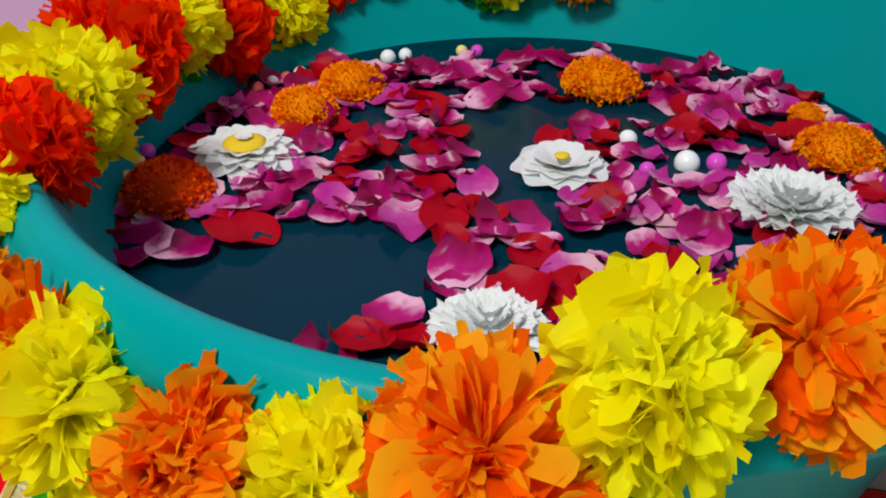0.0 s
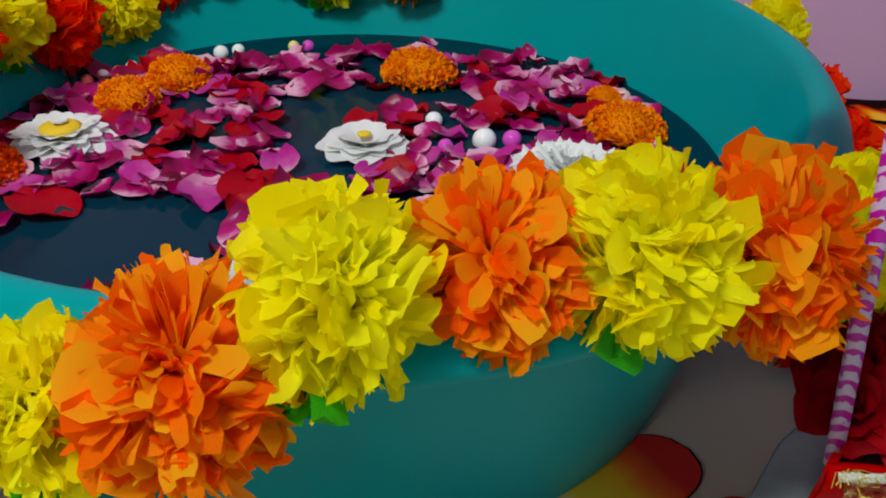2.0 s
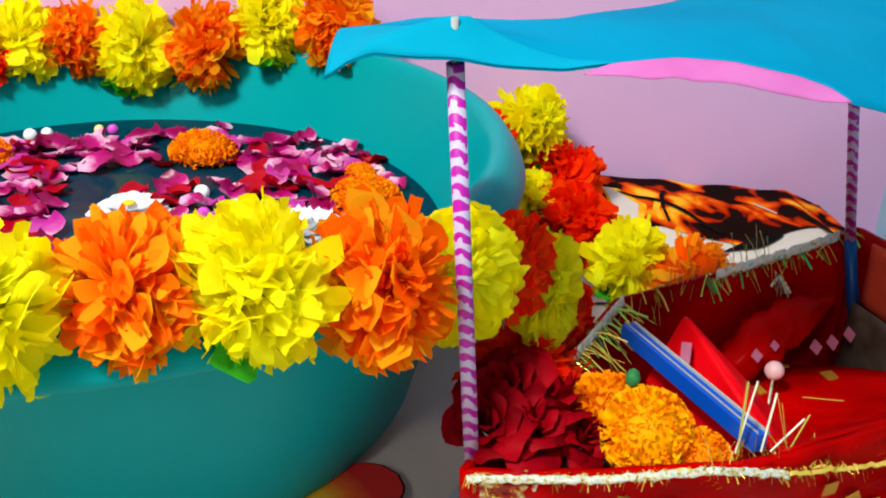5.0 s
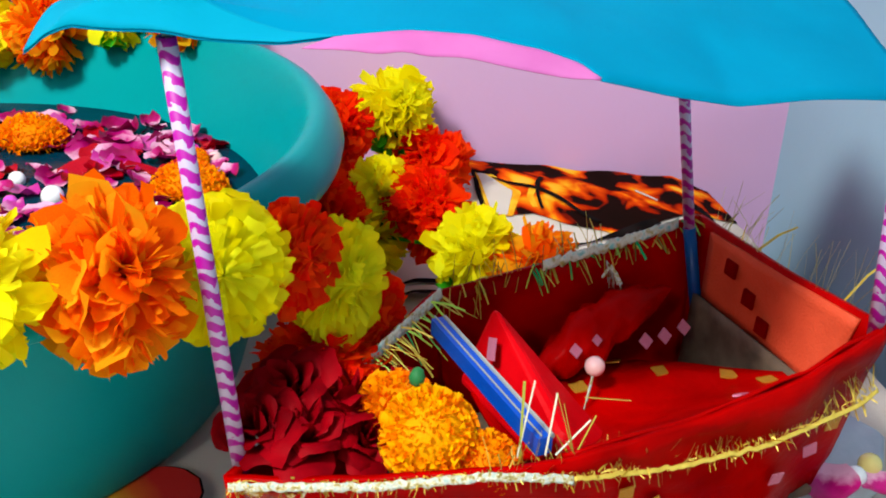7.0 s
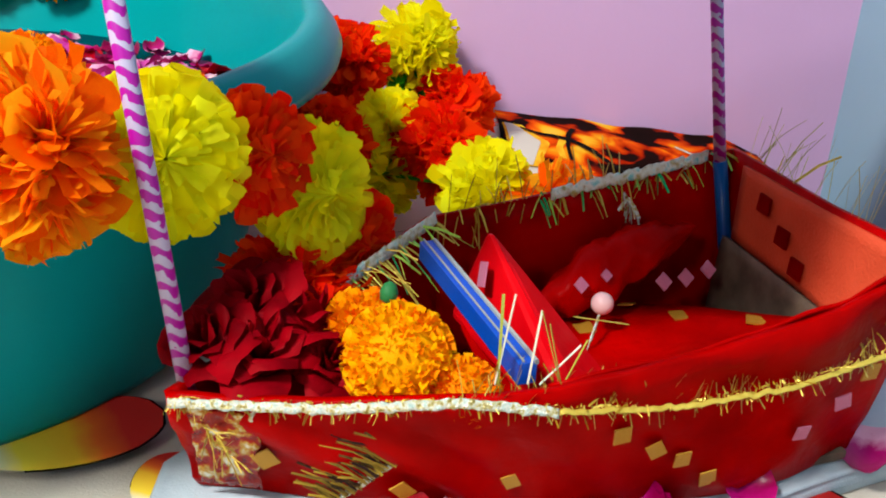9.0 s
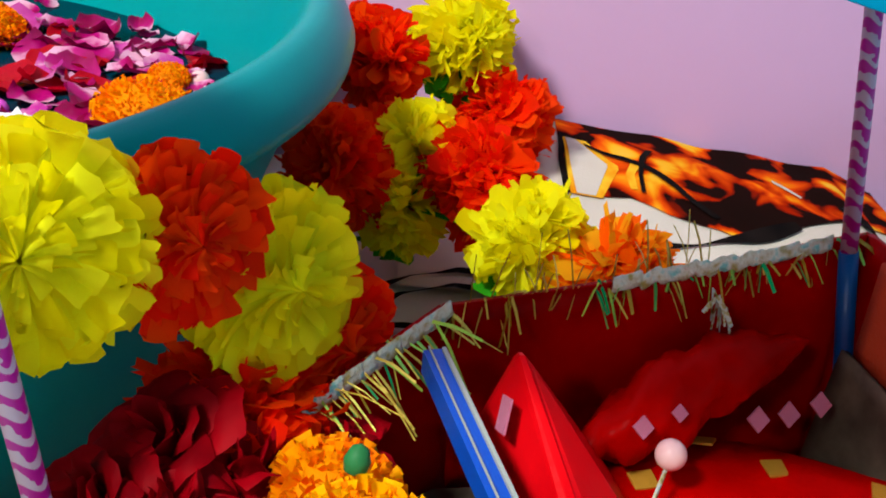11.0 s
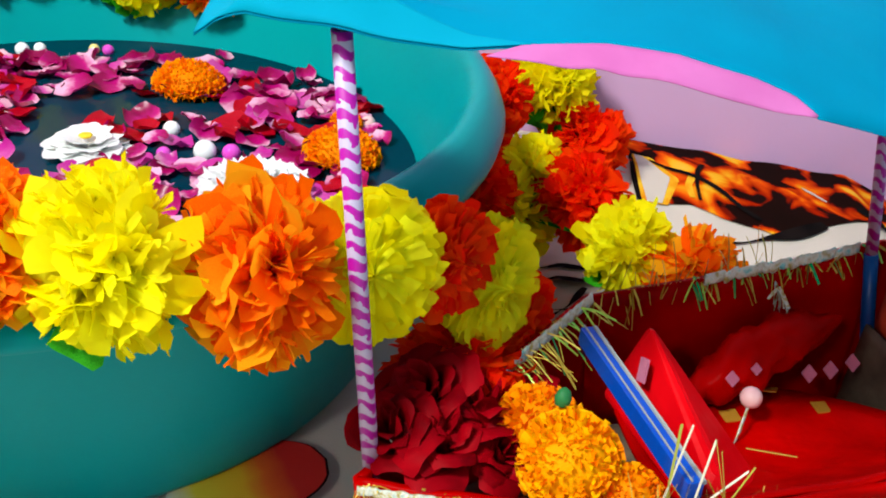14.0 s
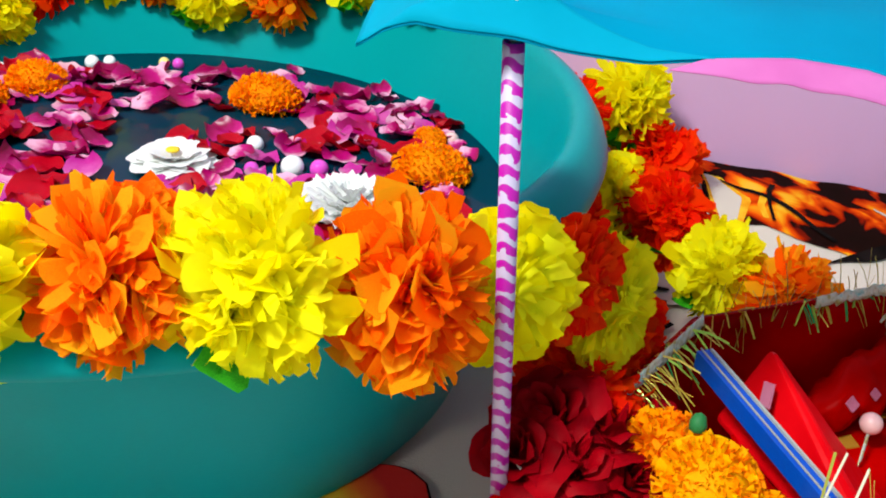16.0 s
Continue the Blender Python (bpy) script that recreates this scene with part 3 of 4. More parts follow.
def pompon(garland, kind, p, axis, r, flat, seed, flaps):
    key = (kind, seed % 4, round(flat, 2))
    if key not in POMPON_KINDS:
        POMPON_KINDS[key] = pompon_mesh(100 + 7 * len(POMPON_KINDS), flat, TISSUE[kind]) if flat > 0.45 else rosette_mesh(len(POMPON_KINDS), TISSUE[kind])
    m = Matrix.Translation(p) @ Vector(axis).to_track_quat("X", "Z").to_matrix().to_4x4() @ Matrix.Rotation(seed * 1.7, 4, "X") @ Matrix.Scale(r * (0.95 if flat > 0.45 else 1.0), 4)
    ob = tagged(part("pompon", POMPON_KINDS[key], garland, POMPON_LABEL[kind], m), kind="stuff")
    rnd = random.Random(seed)
    for i in range(flaps):
        th, ph = i * 2.4 + rnd.uniform(-0.3, 0.3), rnd.uniform(-0.9, 0.9)
        d = Vector((math.sin(ph) * flat * 1.3, math.cos(ph) * math.cos(th), math.cos(ph) * math.sin(th)))
        turn = d.to_track_quat("Z", "Y").to_matrix().to_4x4() @ Matrix.Rotation(rnd.uniform(0, 6.28), 4, "Z")
        part("tissue_strip", rnd.choice(FLAPS[kind]), ob, m=turn @ Matrix.Scale(rnd.uniform(0.9, 1.08), 4))
    # a few green strips hang out below the yellow flowers
    for i in range(7 if kind == "y" and flat > 0.5 and flaps else 0):
        down = (m.to_3x3().inverted() @ Vector((rnd.uniform(-0.7, 0.1), rnd.uniform(-0.9, -0.1), -1))).normalized()
        part("tissue_strip", FLAPS["g"][i % 5], ob, "green tissue strip", down.to_track_quat("Z", "Y").to_matrix().to_4x4() @ Matrix.Scale(rnd.uniform(1.02, 1.2), 4))
    return ob


def garland_thing(label, rows, seed, flaps):
    g = thing("paper_garland", label, "garland", "tissue flower garlands")
    pts = [Vector(p[1:4]) for p in rows]
    for i, (kind, x, y, z, r, flat) in enumerate(rows):
        axis = pts[min(i + 1, len(pts) - 1)] - pts[max(i - 1, 0)]
        if flat < 0.45:
            axis = Vector((-0.35, 0.9, -0.2)) if kind == "y" and r > 0.03 else Vector((-0.72, 0.62, -0.18))
        pompon(g, kind, (x, y, z), axis, r, flat, seed + i, flaps if flat > 0.45 else 0)
    v, f = tube(along(pts, 4 * len(pts)), 0.0012, 6)
    part("string", link_mesh("string", v, f, M_GREEN_TISSUE), g, "green string")
    return g


FRONT = [
    ("r", -0.153, 0.325, 0.148, 0.028, 0.7), ("y", -0.158, 0.294, 0.148, 0.020, 0.7), ("o", -0.148, 0.252, 0.132, 0.022, 0.7),
    ("o", -0.128, 0.236, 0.125, 0.027, 0.7), ("y", -0.108, 0.226, 0.119, 0.028, 0.7), ("o", -0.066, 0.199, 0.120, 0.027, 0.7),
    ("y", -0.030, 0.186, 0.124, 0.026, 0.7), ("o", 0.008, 0.178, 0.138, 0.031, 0.75), ("y", 0.049, 0.188, 0.156, 0.030, 0.7),
    ("o", 0.094, 0.205, 0.156, 0.028, 0.75), ("y", 0.136, 0.206, 0.156, 0.030, 0.7), ("o", 0.181, 0.220, 0.148, 0.031, 0.7),
    ("y", 0.215, 0.242, 0.139, 0.0305, 0.35), ("r", 0.244, 0.265, 0.131, 0.0245, 0.4), ("y", 0.263, 0.288, 0.107, 0.0290, 0.35), ("r", 0.277, 0.304, 0.077, 0.027, 0.4), ("r", 0.254, 0.277, 0.066, 0.0275, 0.7)]
BACK = [
    ("y", -0.150, 0.372, 0.148, 0.030, 0.7), ("r", -0.152, 0.448, 0.140, 0.034, 0.7), ("y", -0.134, 0.492, 0.135, 0.024, 0.7), ("r", -0.118, 0.520, 0.122, 0.027, 0.7),
    ("y", -0.092, 0.560, 0.122, 0.026, 0.7), ("r", -0.070, 0.588, 0.135, 0.027, 0.7), ("y", -0.043, 0.606, 0.141, 0.029, 0.7), ("o", -0.008, 0.612, 0.141, 0.028, 0.7),
    ("y", 0.035, 0.606, 0.139, 0.031, 0.7), ("o", 0.084, 0.602, 0.141, 0.031, 0.7), ("y", 0.128, 0.597, 0.158, 0.028, 0.7), ("o", 0.174, 0.577, 0.161, 0.030, 0.7)]
SIDE = [
    ("r", 0.270, 0.545, 0.088, 0.027, 0.7), ("y", 0.312, 0.583, 0.087, 0.031, 0.7), ("r", 0.338, 0.568, 0.052, 0.029, 0.7),
    ("r", 0.280, 0.50, 0.050, 0.029, 0.7), ("y", 0.295, 0.488, 0.064, 0.023, 0.7), ("r", 0.326, 0.474, 0.055, 0.029, 0.7), ("r", 0.262, 0.470, 0.060, 0.028, 0.7), ("y", 0.290, 0.478, 0.040, 0.025, 0.7),
    ("y", 0.347, 0.423, 0.053, 0.027, 0.6), ("o", 0.381, 0.411, 0.045, 0.029, 0.6)]
garland_thing("yellow and orange tissue flower garland draped over the tub rim", FRONT, 1, 18)
garland_thing("yellow and orange tissue flower garland along the far tub rim", BACK, 30, 20)
garland_thing("heaped end of a tissue flower garland beside the wall", SIDE, 60, 20)


# ---- flowers on the water ----
def petal_mesh(seed, mat):
    rnd = random.Random(seed)
    n, verts, faces = 7, [], []
    cup, ruffle = rnd.uniform(0.25, 0.75), rnd.uniform(0.1, 0.22)
    for j in range(n):
        v = j / (n - 1)
        w = 0.5 * (math.sin(math.pi * (0.1 + 0.78 * v)) ** 0.7)
        for i in range(n):
            u = 2 * i / (n - 1) - 1
            x, y = u * w * (0.95 + 0.1 * v), v - 0.5 - 0.1 * u * u * v
            z = cup * (u * u * 0.3 * (0.4 + v) + (v - 0.45) ** 2 * 0.7) + ruffle * noise.noise((x * 3.5 + seed, y * 3.5, 0)) * (0.4 + v)
            verts.append((x, y, z * 0.85))
    for j in range(n - 1):
        for i in range(n - 1):
            a = j * n + i
            faces.append((a, a + 1, a + n + 1, a + n))
    return link_mesh("rose_petal", verts, faces, mat)


PETALS = {k: [petal_mesh(s + 31 * q, mat) for s in range(5)] for q, (k, mat) in enumerate((("p", M_PINK), ("l", M_PALE), ("c", M_CRIMSON)))}
PETAL_LABEL = {"p": "magenta pink rose petal floating on the water", "l": "pale pink rose petal floating on the water", "c": "deep red rose petal floating on the water"}


def float_petal(rnd, kind, x, y, size, z=0.0, name="rose_petal", label="", group="petals on the water", tilt=15):
    ob = new(name, rnd.choice(PETALS[kind]))
    ob.matrix_basis = Matrix.Translation((x, y, WATER + 0.001 + z)) @ Euler((radians(rnd.uniform(-tilt, tilt)), radians(rnd.uniform(-tilt, tilt)), rnd.uniform(0, 6.28))).to_matrix().to_4x4() @ Matrix.Diagonal((size, size * rnd.uniform(0.85, 1.15), size, 1))
    return tagged(ob, label or PETAL_LABEL[kind], "petal", group)


def petals_on_water():
    rnd = random.Random(5)
    placed = []
    # loose petals at the edge of the open water
    for kind, x, y, size in (("c", -0.084, 0.362, 0.03), ("p", -0.107, 0.347, 0.028), ("p", -0.125, 0.35, 0.03), ("p", -0.018, 0.302, 0.025), ("c", -0.029, 0.287, 0.024), ("p", -0.042, 0.279, 0.024), ("p", 0.007, 0.336, 0.027),
                             ("p", 0.007, 0.319, 0.026), ("c", 0.036, 0.343, 0.024), ("c", 0.029, 0.315, 0.026), ("l", 0.05, 0.328, 0.024), ("p", 0.029, 0.367, 0.032), ("l", 0.06, 0.374, 0.027), ("l", 0.083, 0.374, 0.022),
                             ("p", -0.014, 0.401, 0.03), ("l", -0.015, 0.369, 0.026), ("c", -0.012, 0.285, 0.022), ("p", 0.094, 0.572, 0.012), ("p", 0.2, 0.468, 0.013), ("p", 0.206, 0.455, 0.013), ("p", 0.152, 0.545, 0.013), ("c", -0.142, 0.36, 0.026)):
        float_petal(rnd, kind, x, y, size, 0.001)
        placed.append((x, y))
    tries = 0
    while len(placed) < 292 and tries < 16000:
        tries += 1
        a, q = rnd.uniform(0, 6.2832), math.sqrt(rnd.random()) * 0.178
        x, y = TX + q * math.cos(a), TY + q * math.sin(a)
        # open water near the front, and small gaps further back
        if (x + 0.05) ** 2 / 0.072 ** 2 + (y - 0.315) ** 2 / 0.058 ** 2 < 1 or (y < 0.35 and x < 0.04) or noise.noise((x * 16, y * 16, 4)) < -0.28 or (x > 0.07 and y < 0.36 and rnd.random() < 0.6):
            continue
        if any((x - u) ** 2 + (y - v) ** 2 < d * d for u, v, d in ((0.091, 0.449, 0.013), (0.115, 0.424, 0.015), (0.129, 0.424, 0.013), (0.095, 0.417, 0.012), (-0.094, 0.432, 0.022), (0.056, 0.418, 0.02), (0.149, 0.379, 0.02))):
            continue
        if y > 0.54 and q > 0.15:
            continue
        if any((x - u) ** 2 + (y - v) ** 2 < 0.0092 ** 2 for u, v in placed):
            continue
        placed.append((x, y))
        kind = rnd.choices("plc", (54, 20, 26))[0]
        float_petal(rnd, kind, x, y, rnd.uniform(0.0125, 0.025), rnd.uniform(0.0, 0.003))


petals_on_water()


def head_mesh(seed, mat, count=460, dome=0.70, size=0.20):
    """A marigold head: small ruffled petals packed over a dome."""
    rnd = random.Random(seed)
    verts, faces = [], []
    for i in range(count):
        f = (i + 0.5) / count
        ph, th = math.acos(1 - 1.15 * f), i * 2.39996
        d = Vector((math.sin(ph) * math.cos(th), math.sin(ph) * math.sin(th), math.cos(ph) * dome))
        d += Vector((rnd.uniform(-0.06, 0.06), rnd.uniform(-0.06, 0.06), rnd.uniform(-0.06, 0.06)))
        out = d.normalized()
        side = out.orthogonal().normalized()
        side.rotate(Matrix.Rotation(rnd.uniform(0, 6.28), 3, out))
        up = out.cross(side)
        s = size * rnd.uniform(0.7, 1.15) * (0.6 + 0.5 * f)
        b0 = len(verts)
        for j, (ww, h) in enumerate(((0.35, -0.55), (0.8, -0.1), (1.0, 0.22))):
            for k in (-1, -0.35, 0.35, 1):
                wav = 0.14 * math.sin(k * 5 + i) * (j / 2)
                verts.append(d + side * (k * 0.5 * s * ww) + out * (h * s) + up * (s * (0.25 * k * k * ww + wav - 0.15)))
        for j in range(2):
            for k in range(3):
                a = b0 + 4 * j + k
                faces.append((a, a + 1, a + 5, a + 4))
    me = link_mesh("ruffled_petals", verts, faces, mat)
    v, f = lathe([(0.02, dome * 0.88), (0.5, dome * 0.72), (0.82, dome * 0.3), (0.86, -0.1), (0.4, -0.3)], 16, True)
    return me, link_mesh("flower_heart", v, f, mat)


HEADS = {k: head_mesh(i + 3, m) for i, (k, m) in enumerate((("o", M_MARIGOLD), ("y", M_MARIGOLD_Y), ("r", M_MARIGOLD_R)))}


HEADS["Y"], HEADS["O"] = head_mesh(21, M_MARIGOLD_Y, 300, 0.85, 0.30), head_mesh(22, M_MARIGOLD, 260, 0.82, 0.30)


def marigold(kind, x, y, z, r, label, tilt=(0, 0, 0), group="marigolds on the water"):
    fl = thing("marigold", label, "flower", group)
    fl.matrix_basis = pose(x, y, z, *tilt) @ Matrix.Scale(r, 4)
    tagged(part("ruffled_petals", HEADS[kind][0], fl), kind="stuff")
    part("flower_heart", HEADS[kind][1], fl)
    return fl


for x, y, r, turn in ((-0.071, 0.478, 0.0165, 0), (-0.049, 0.510, 0.0172, 40), (0.086, 0.511, 0.0205, 80), (0.187, 0.428, 0.0200, 120), (0.185, 0.471, 0.009, 10)):
    marigold("o" if r < 0.022 else "y", x, y, WATER + 0.004, r, "bright orange marigold head floating on the water", (4, 3, turn))
marigold("r", -0.122, 0.392, WATER + 0.004, 0.0195, "dark red orange marigold floating by the tub wall", (5, 0, 20))


def smooth_petal_mesh():
    """A broad rounded white petal, slightly cupped."""
    n, verts, faces = 8, [], []
    for j in range(n):
        v = j / (n - 1)
        w = 0.52 * math.sin(math.pi * (0.12 + 0.7 * v)) ** 0.6 * (1 if v < 0.95 else 0.72)
        for i in range(n):
            u = 2 * i / (n - 1) - 1
            verts.append((u * w, v - 0.5 - 0.12 * u * u * v, 0.18 * u * u * w - 0.25 * (v - 0.4) ** 2 + 0.03 * noise.noise((u * 2, v * 3, 8))))
    for j in range(n - 1):
        for i in range(n - 1):
            a = j * n + i
            faces.append((a, a + 1, a + n + 1, a + n))
    return link_mesh("petal", verts, faces, M_WHITE)


SMOOTH_PETAL = smooth_petal_mesh()


def frill_petal_mesh():
    """A narrow white petal with a ruffled, toothed end, as in a carnation."""
    n, verts, faces = 9, [], []
    for j in range(6):
        v = j / 5
        for i in range(n):
            u = 2 * i / (n - 1) - 1
            w = 0.16 + 0.42 * v ** 1.3
            tooth = (0.07 if i % 2 else -0.02) if j == 5 else 0.0
            verts.append((u * w, v - 0.5 - 0.16 * u * u * v + tooth, 0.10 * v * math.sin(u * 7.5) + 0.25 * (v - 0.3) ** 2))
    for j in range(5):
        for i in range(n - 1):
            a = j * n + i
            faces.append((a, a + 1, a + n + 1, a + n))
    return link_mesh("petal", verts, faces, M_WHITE)


FRILL_PETAL = frill_petal_mesh()


def white_flower(x, y, r, petals, layers, eye, label, seed):
    rnd = random.Random(seed)
    fl = thing("white_flower", label, "flower", "white flowers on the water", at=(x, y, WATER + 0.003))
    me = SMOOTH_PETAL if eye else FRILL_PETAL
    for layer in range(layers):
        for k in range(petals):
            a = 360 * (k + 0.5 * layer) / petals + rnd.uniform(-7, 7)
            rr = r * (1 - (0.2 if eye else 0.19) * layer)
            lift = (4 if eye else 5) + 11 * layer + rnd.uniform(-5, 6)
            m = pose(0, 0, (0.0018 if eye else 0.0022) * layer, 0, 0, a) @ pose(0, rr * 0.52, 0.001 + rnd.uniform(0, 0.001), lift) @ Matrix.Diagonal((rr * (7.4 if eye else 9.0) / petals, rr * 1.0, rr * 0.8, 1))
            part("petal", me, fl, m=m)
    if eye:
        v, f = lathe([(0.02, 0.05), (0.35, 0.12), (0.7, 0.10), (1.0, -0.05), (0.9, -0.3)], 14, True)
        part("flower_eye", link_mesh("flower_eye", v, f, M_FLOWER_EYE), fl, "yellow flower eye", pose(0, 0, 0.004 + 0.001 * layers) @ Matrix.Scale(eye, 4))
        if eye > 0.008:
            for k in range(7):
                part("petal", me, fl, m=pose(0, 0, 0.0098, 0, 0, 51 * k) @ pose(0, 0.0016, 0, 12) @ Matrix.Scale(0.0052, 4))
    return fl


white_flower(-0.094, 0.431, 0.028, 12, 3, 0.0105, "white flower with a yellow ring floating on the water", 1)
white_flower(0.055, 0.417, 0.0235, 8, 3, 0.0036, "white flower with a small yellow eye floating on the water", 2)
white_flower(0.150, 0.378, 0.027, 13, 5, 0, "ruffled white carnation floating on the water", 3)
white_flower(0.016, 0.290, 0.021, 13, 5, 0, "ruffled white carnation floating near the front rim", 4)

BEAD_V, BEAD_F = lathe([(math.sin(math.pi * k / 10), -math.cos(math.pi * k / 10)) for k in range(11)], 18)
BEADS = {k: link_mesh("bead", BEAD_V, BEAD_F, m) for k, m in (("w", M_PEARL_W), ("p", M_PEARL_P), ("y", M_PEARL_Y), ("r", M_PEARL_R), ("l", M_PEARL_PALE))}
BEAD_NAME = {"w": "white", "p": "magenta", "y": "pale yellow", "r": "coral red", "l": "pale pink"}


def bead(kind, x, y, z, r, where, group="pearl beads on the water"):
    ob = new("bead", BEADS[kind])
    ob.matrix_basis = Matrix.Translation((x, y, z)) @ Matrix.Scale(r, 4)
    return tagged(ob, f"glossy {BEAD_NAME[kind]} pearl bead {where}", "bead", group)


for kind, x, y, r in (("w", 0.091, 0.449, 0.0048), ("w", 0.115, 0.424, 0.0062), ("p", 0.129, 0.424, 0.005), ("p", 0.095, 0.417, 0.004), ("w", -0.032, 0.556, 0.0046), ("w", -0.022, 0.560, 0.004), ("y", 0.011, 0.566, 0.0036),
                      ("p", 0.020, 0.566, 0.0038), ("w", -0.080, 0.532, 0.0042), ("r", -0.087, 0.526, 0.0036), ("w", -0.094, 0.520, 0.0036), ("r", -0.101, 0.512, 0.0038), ("p", -0.066, 0.538, 0.0036), ("p", -0.056, 0.545, 0.0036), ("l", 0.197, 0.477, 0.0045)):
    bead(kind, x, y, WATER + 0.002, r, "floating at the water line")
for kind, x, y, z, r in (("y", -0.143, 0.422, 0.094, 0.004), ("y", -0.144, 0.407, 0.094, 0.004), ("p", -0.141, 0.432, 0.095, 0.004)):
    bead(kind, x, y, z, r, "against the tub wall")

# ---- the boat ----
FL, BL, BR, FR = (0.216, 0.216), (0.310, 0.326), (0.455, 0.362), (0.487, 0.233)
BOAT = thing("toy_boat", "red satin toy boat with gold tinsel and blue paper roof", "toy boat")


def panel(name, top, feet, thick, mat, label, n=30, crinkle=0.002):
    """A wall of the boat between a line along its top and a line along its foot."""
    pts, low = along(top, n), along(feet, n)
    verts, faces, rows = [], [], 8
    for i, p in enumerate(pts):
        for j in range(rows + 1):
            q = p.lerp(low[i], j / rows)
            c = crinkle * noise.noise((q.x * 50 + q.z * 60, q.y * 50, q.z * 30)) * (1.0 if 0 < j < rows else 0.3)
            verts.append((q.x + c * 0.3, q.y + c, q.z))
    for i in range(n - 1):
        for j in range(rows):
            a = i * (rows + 1) + j
            faces.append((a, a + 1, a + rows + 2, a + rows + 1))
    return solid(part(name, link_mesh(name, verts, faces, mat), BOAT, label), thick)


FRONT_TOP = [(*FL, 0.063), (0.271, 0.206, 0.066), (0.318, 0.200, 0.072), (0.345, 0.199, 0.075), (0.400, 0.203, 0.088), (0.445, 0.214, 0.098), (*FR, 0.107)]
BACK_TOP = [(*BL, 0.080), (0.36, 0.338, 0.086), (0.41, 0.350, 0.094), (0.440, 0.358, 0.099), (*BR, 0.101)]
LEFT_TOP = [(*FL, 0.063), (0.270, 0.278, 0.072), (*BL, 0.080)]
END_TOP = [(*BR, 0.101), (0.470, 0.29, 0.104), (*FR, 0.107)]
FOOT = {"fl": (0.2205, 0.236, 0.010), "bl": (0.316, 0.320, 0.010), "br": (0.450, 0.352, 0.010), "fr": (0.480, 0.252, 0.010)}
FRONT_FOOT = [FOOT["fl"], (0.271, 0.225, 0.010), (0.318, 0.219, 0.010), (0.345, 0.217, 0.010), (0.400, 0.222, 0.010), (0.445, 0.234, 0.010), FOOT["fr"]]
panel("front_wall", FRONT_TOP, FRONT_FOOT, 0.003, M_RED, "red satin front wall", 60, 0.0055)
panel("back_wall", BACK_TOP, [FOOT["bl"], FOOT["br"]], 0.003, M_RED, "red satin back wall")
panel("bow_wall", LEFT_TOP, [FOOT["fl"], FOOT["bl"]], 0.003, M_RED, "red satin bow wall")
panel("stern_wall", END_TOP, [FOOT["br"], FOOT["fr"]], 0.003, M_RED, "red satin stern wall")
CORAL_TOP = [(0.4545, 0.345, 0.099), (0.466, 0.30, 0.101), (0.4805, 0.245, 0.104)]
panel("stern_lining", CORAL_TOP, [(0.4535, 0.342, 0.064), (0.466, 0.30, 0.062), (0.476, 0.252, 0.06)], 0.002, M_CORAL, "coral net stern lining", 20, 0.001)
for x, y, z in ((0.4595, 0.322, 0.09), (0.4635, 0.307, 0.081), (0.4665, 0.295, 0.072)):
    v, f = box(-0.5, -0.5, -0.5, 0.5, 0.5, 0.5)
    part("dark_patch", link_mesh("dark_patch", v, f, M_RED, False), BOAT, "dark red square on the lining", Matrix.Translation((x - 0.0028, y - 0.0007, z)) @ Vector((-0.97, -0.25, 0.05)).to_track_quat("Z", "Y").to_matrix().to_4x4() @ Matrix.Diagonal((0.008, 0.008, 0.0012, 1)))
panel("stern_board", [(0.4505, 0.345, 0.064), (0.475, 0.255, 0.062)], [(0.446, 0.342, 0.014), (0.472, 0.26, 0.014)], 0.002, M_BOARD, "grey brown cardboard behind the lining", 12, 0.001)


def boat_floor():
    verts = [(0.224, 0.236, 0.012), (0.312, 0.314, 0.012), (0.446, 0.338, 0.012), (0.478, 0.246, 0.012), (0.40, 0.224, 0.012), (0.30, 0.226, 0.012)]
    solid(part("bottom", link_mesh("bottom", verts, [tuple(range(6))], M_BOARD, False), BOAT, "grey brown cardboard bottom"), 0.004)
    # satin lining that sags from the front wall over the seat
    n, verts, faces = 26, [], []
    front, back = along(FRONT_TOP[3:], n), along([(0.322, 0.280, 0.050), (0.36, 0.295, 0.046), (0.41, 0.315, 0.042), (0.472, 0.270, 0.060)], n)
    for i in range(n):
        for j in range(9):
            u = j / 8
            q = front[i].lerp(back[i], u)
            sag = -0.016 * math.sin(u * math.pi) + 0.003 * noise.noise((q.x * 40, q.y * 40, 2))
            verts.append((q.x, q.y + 0.003, q.z + sag))
    for i in range(n - 1):
        for j in range(8):
            a = i * 9 + j
            faces.append((a, a + 1, a + 10, a + 9))
    solid(part("lining", link_mesh("lining", verts, faces, M_RED), BOAT, "red satin lining over the seat"), 0.0015)
    for i, j, pink in ((15, 7, 0), (20, 7, 0), (22, 6, 0), (12, 8, 0), (8, 7, 0), (17, 3, 1)):
        q, tangent = Vector(verts[i * 9 + j]), Vector(verts[i * 9 + j + 1]) - Vector(verts[i * 9 + j])
        turn = tangent.to_track_quat("Y", "Z").to_matrix().to_4x4()
        me = link_mesh("sequin", *box(-0.5, -0.5, -0.5, 0.5, 0.5, 0.5), M_LILACFOIL if pink else M_GOLDFOIL, False)
        part("sequin", me, BOAT, "pink foil square" if pink else "gold foil square", Matrix.Translation(q + Vector((0, 0, 0.0016))) @ turn @ pose(0, 0, 0, 0, 0, 12 * i) @ Matrix.Diagonal((0.007, 0.008, 0.0008, 1)))


boat_floor()


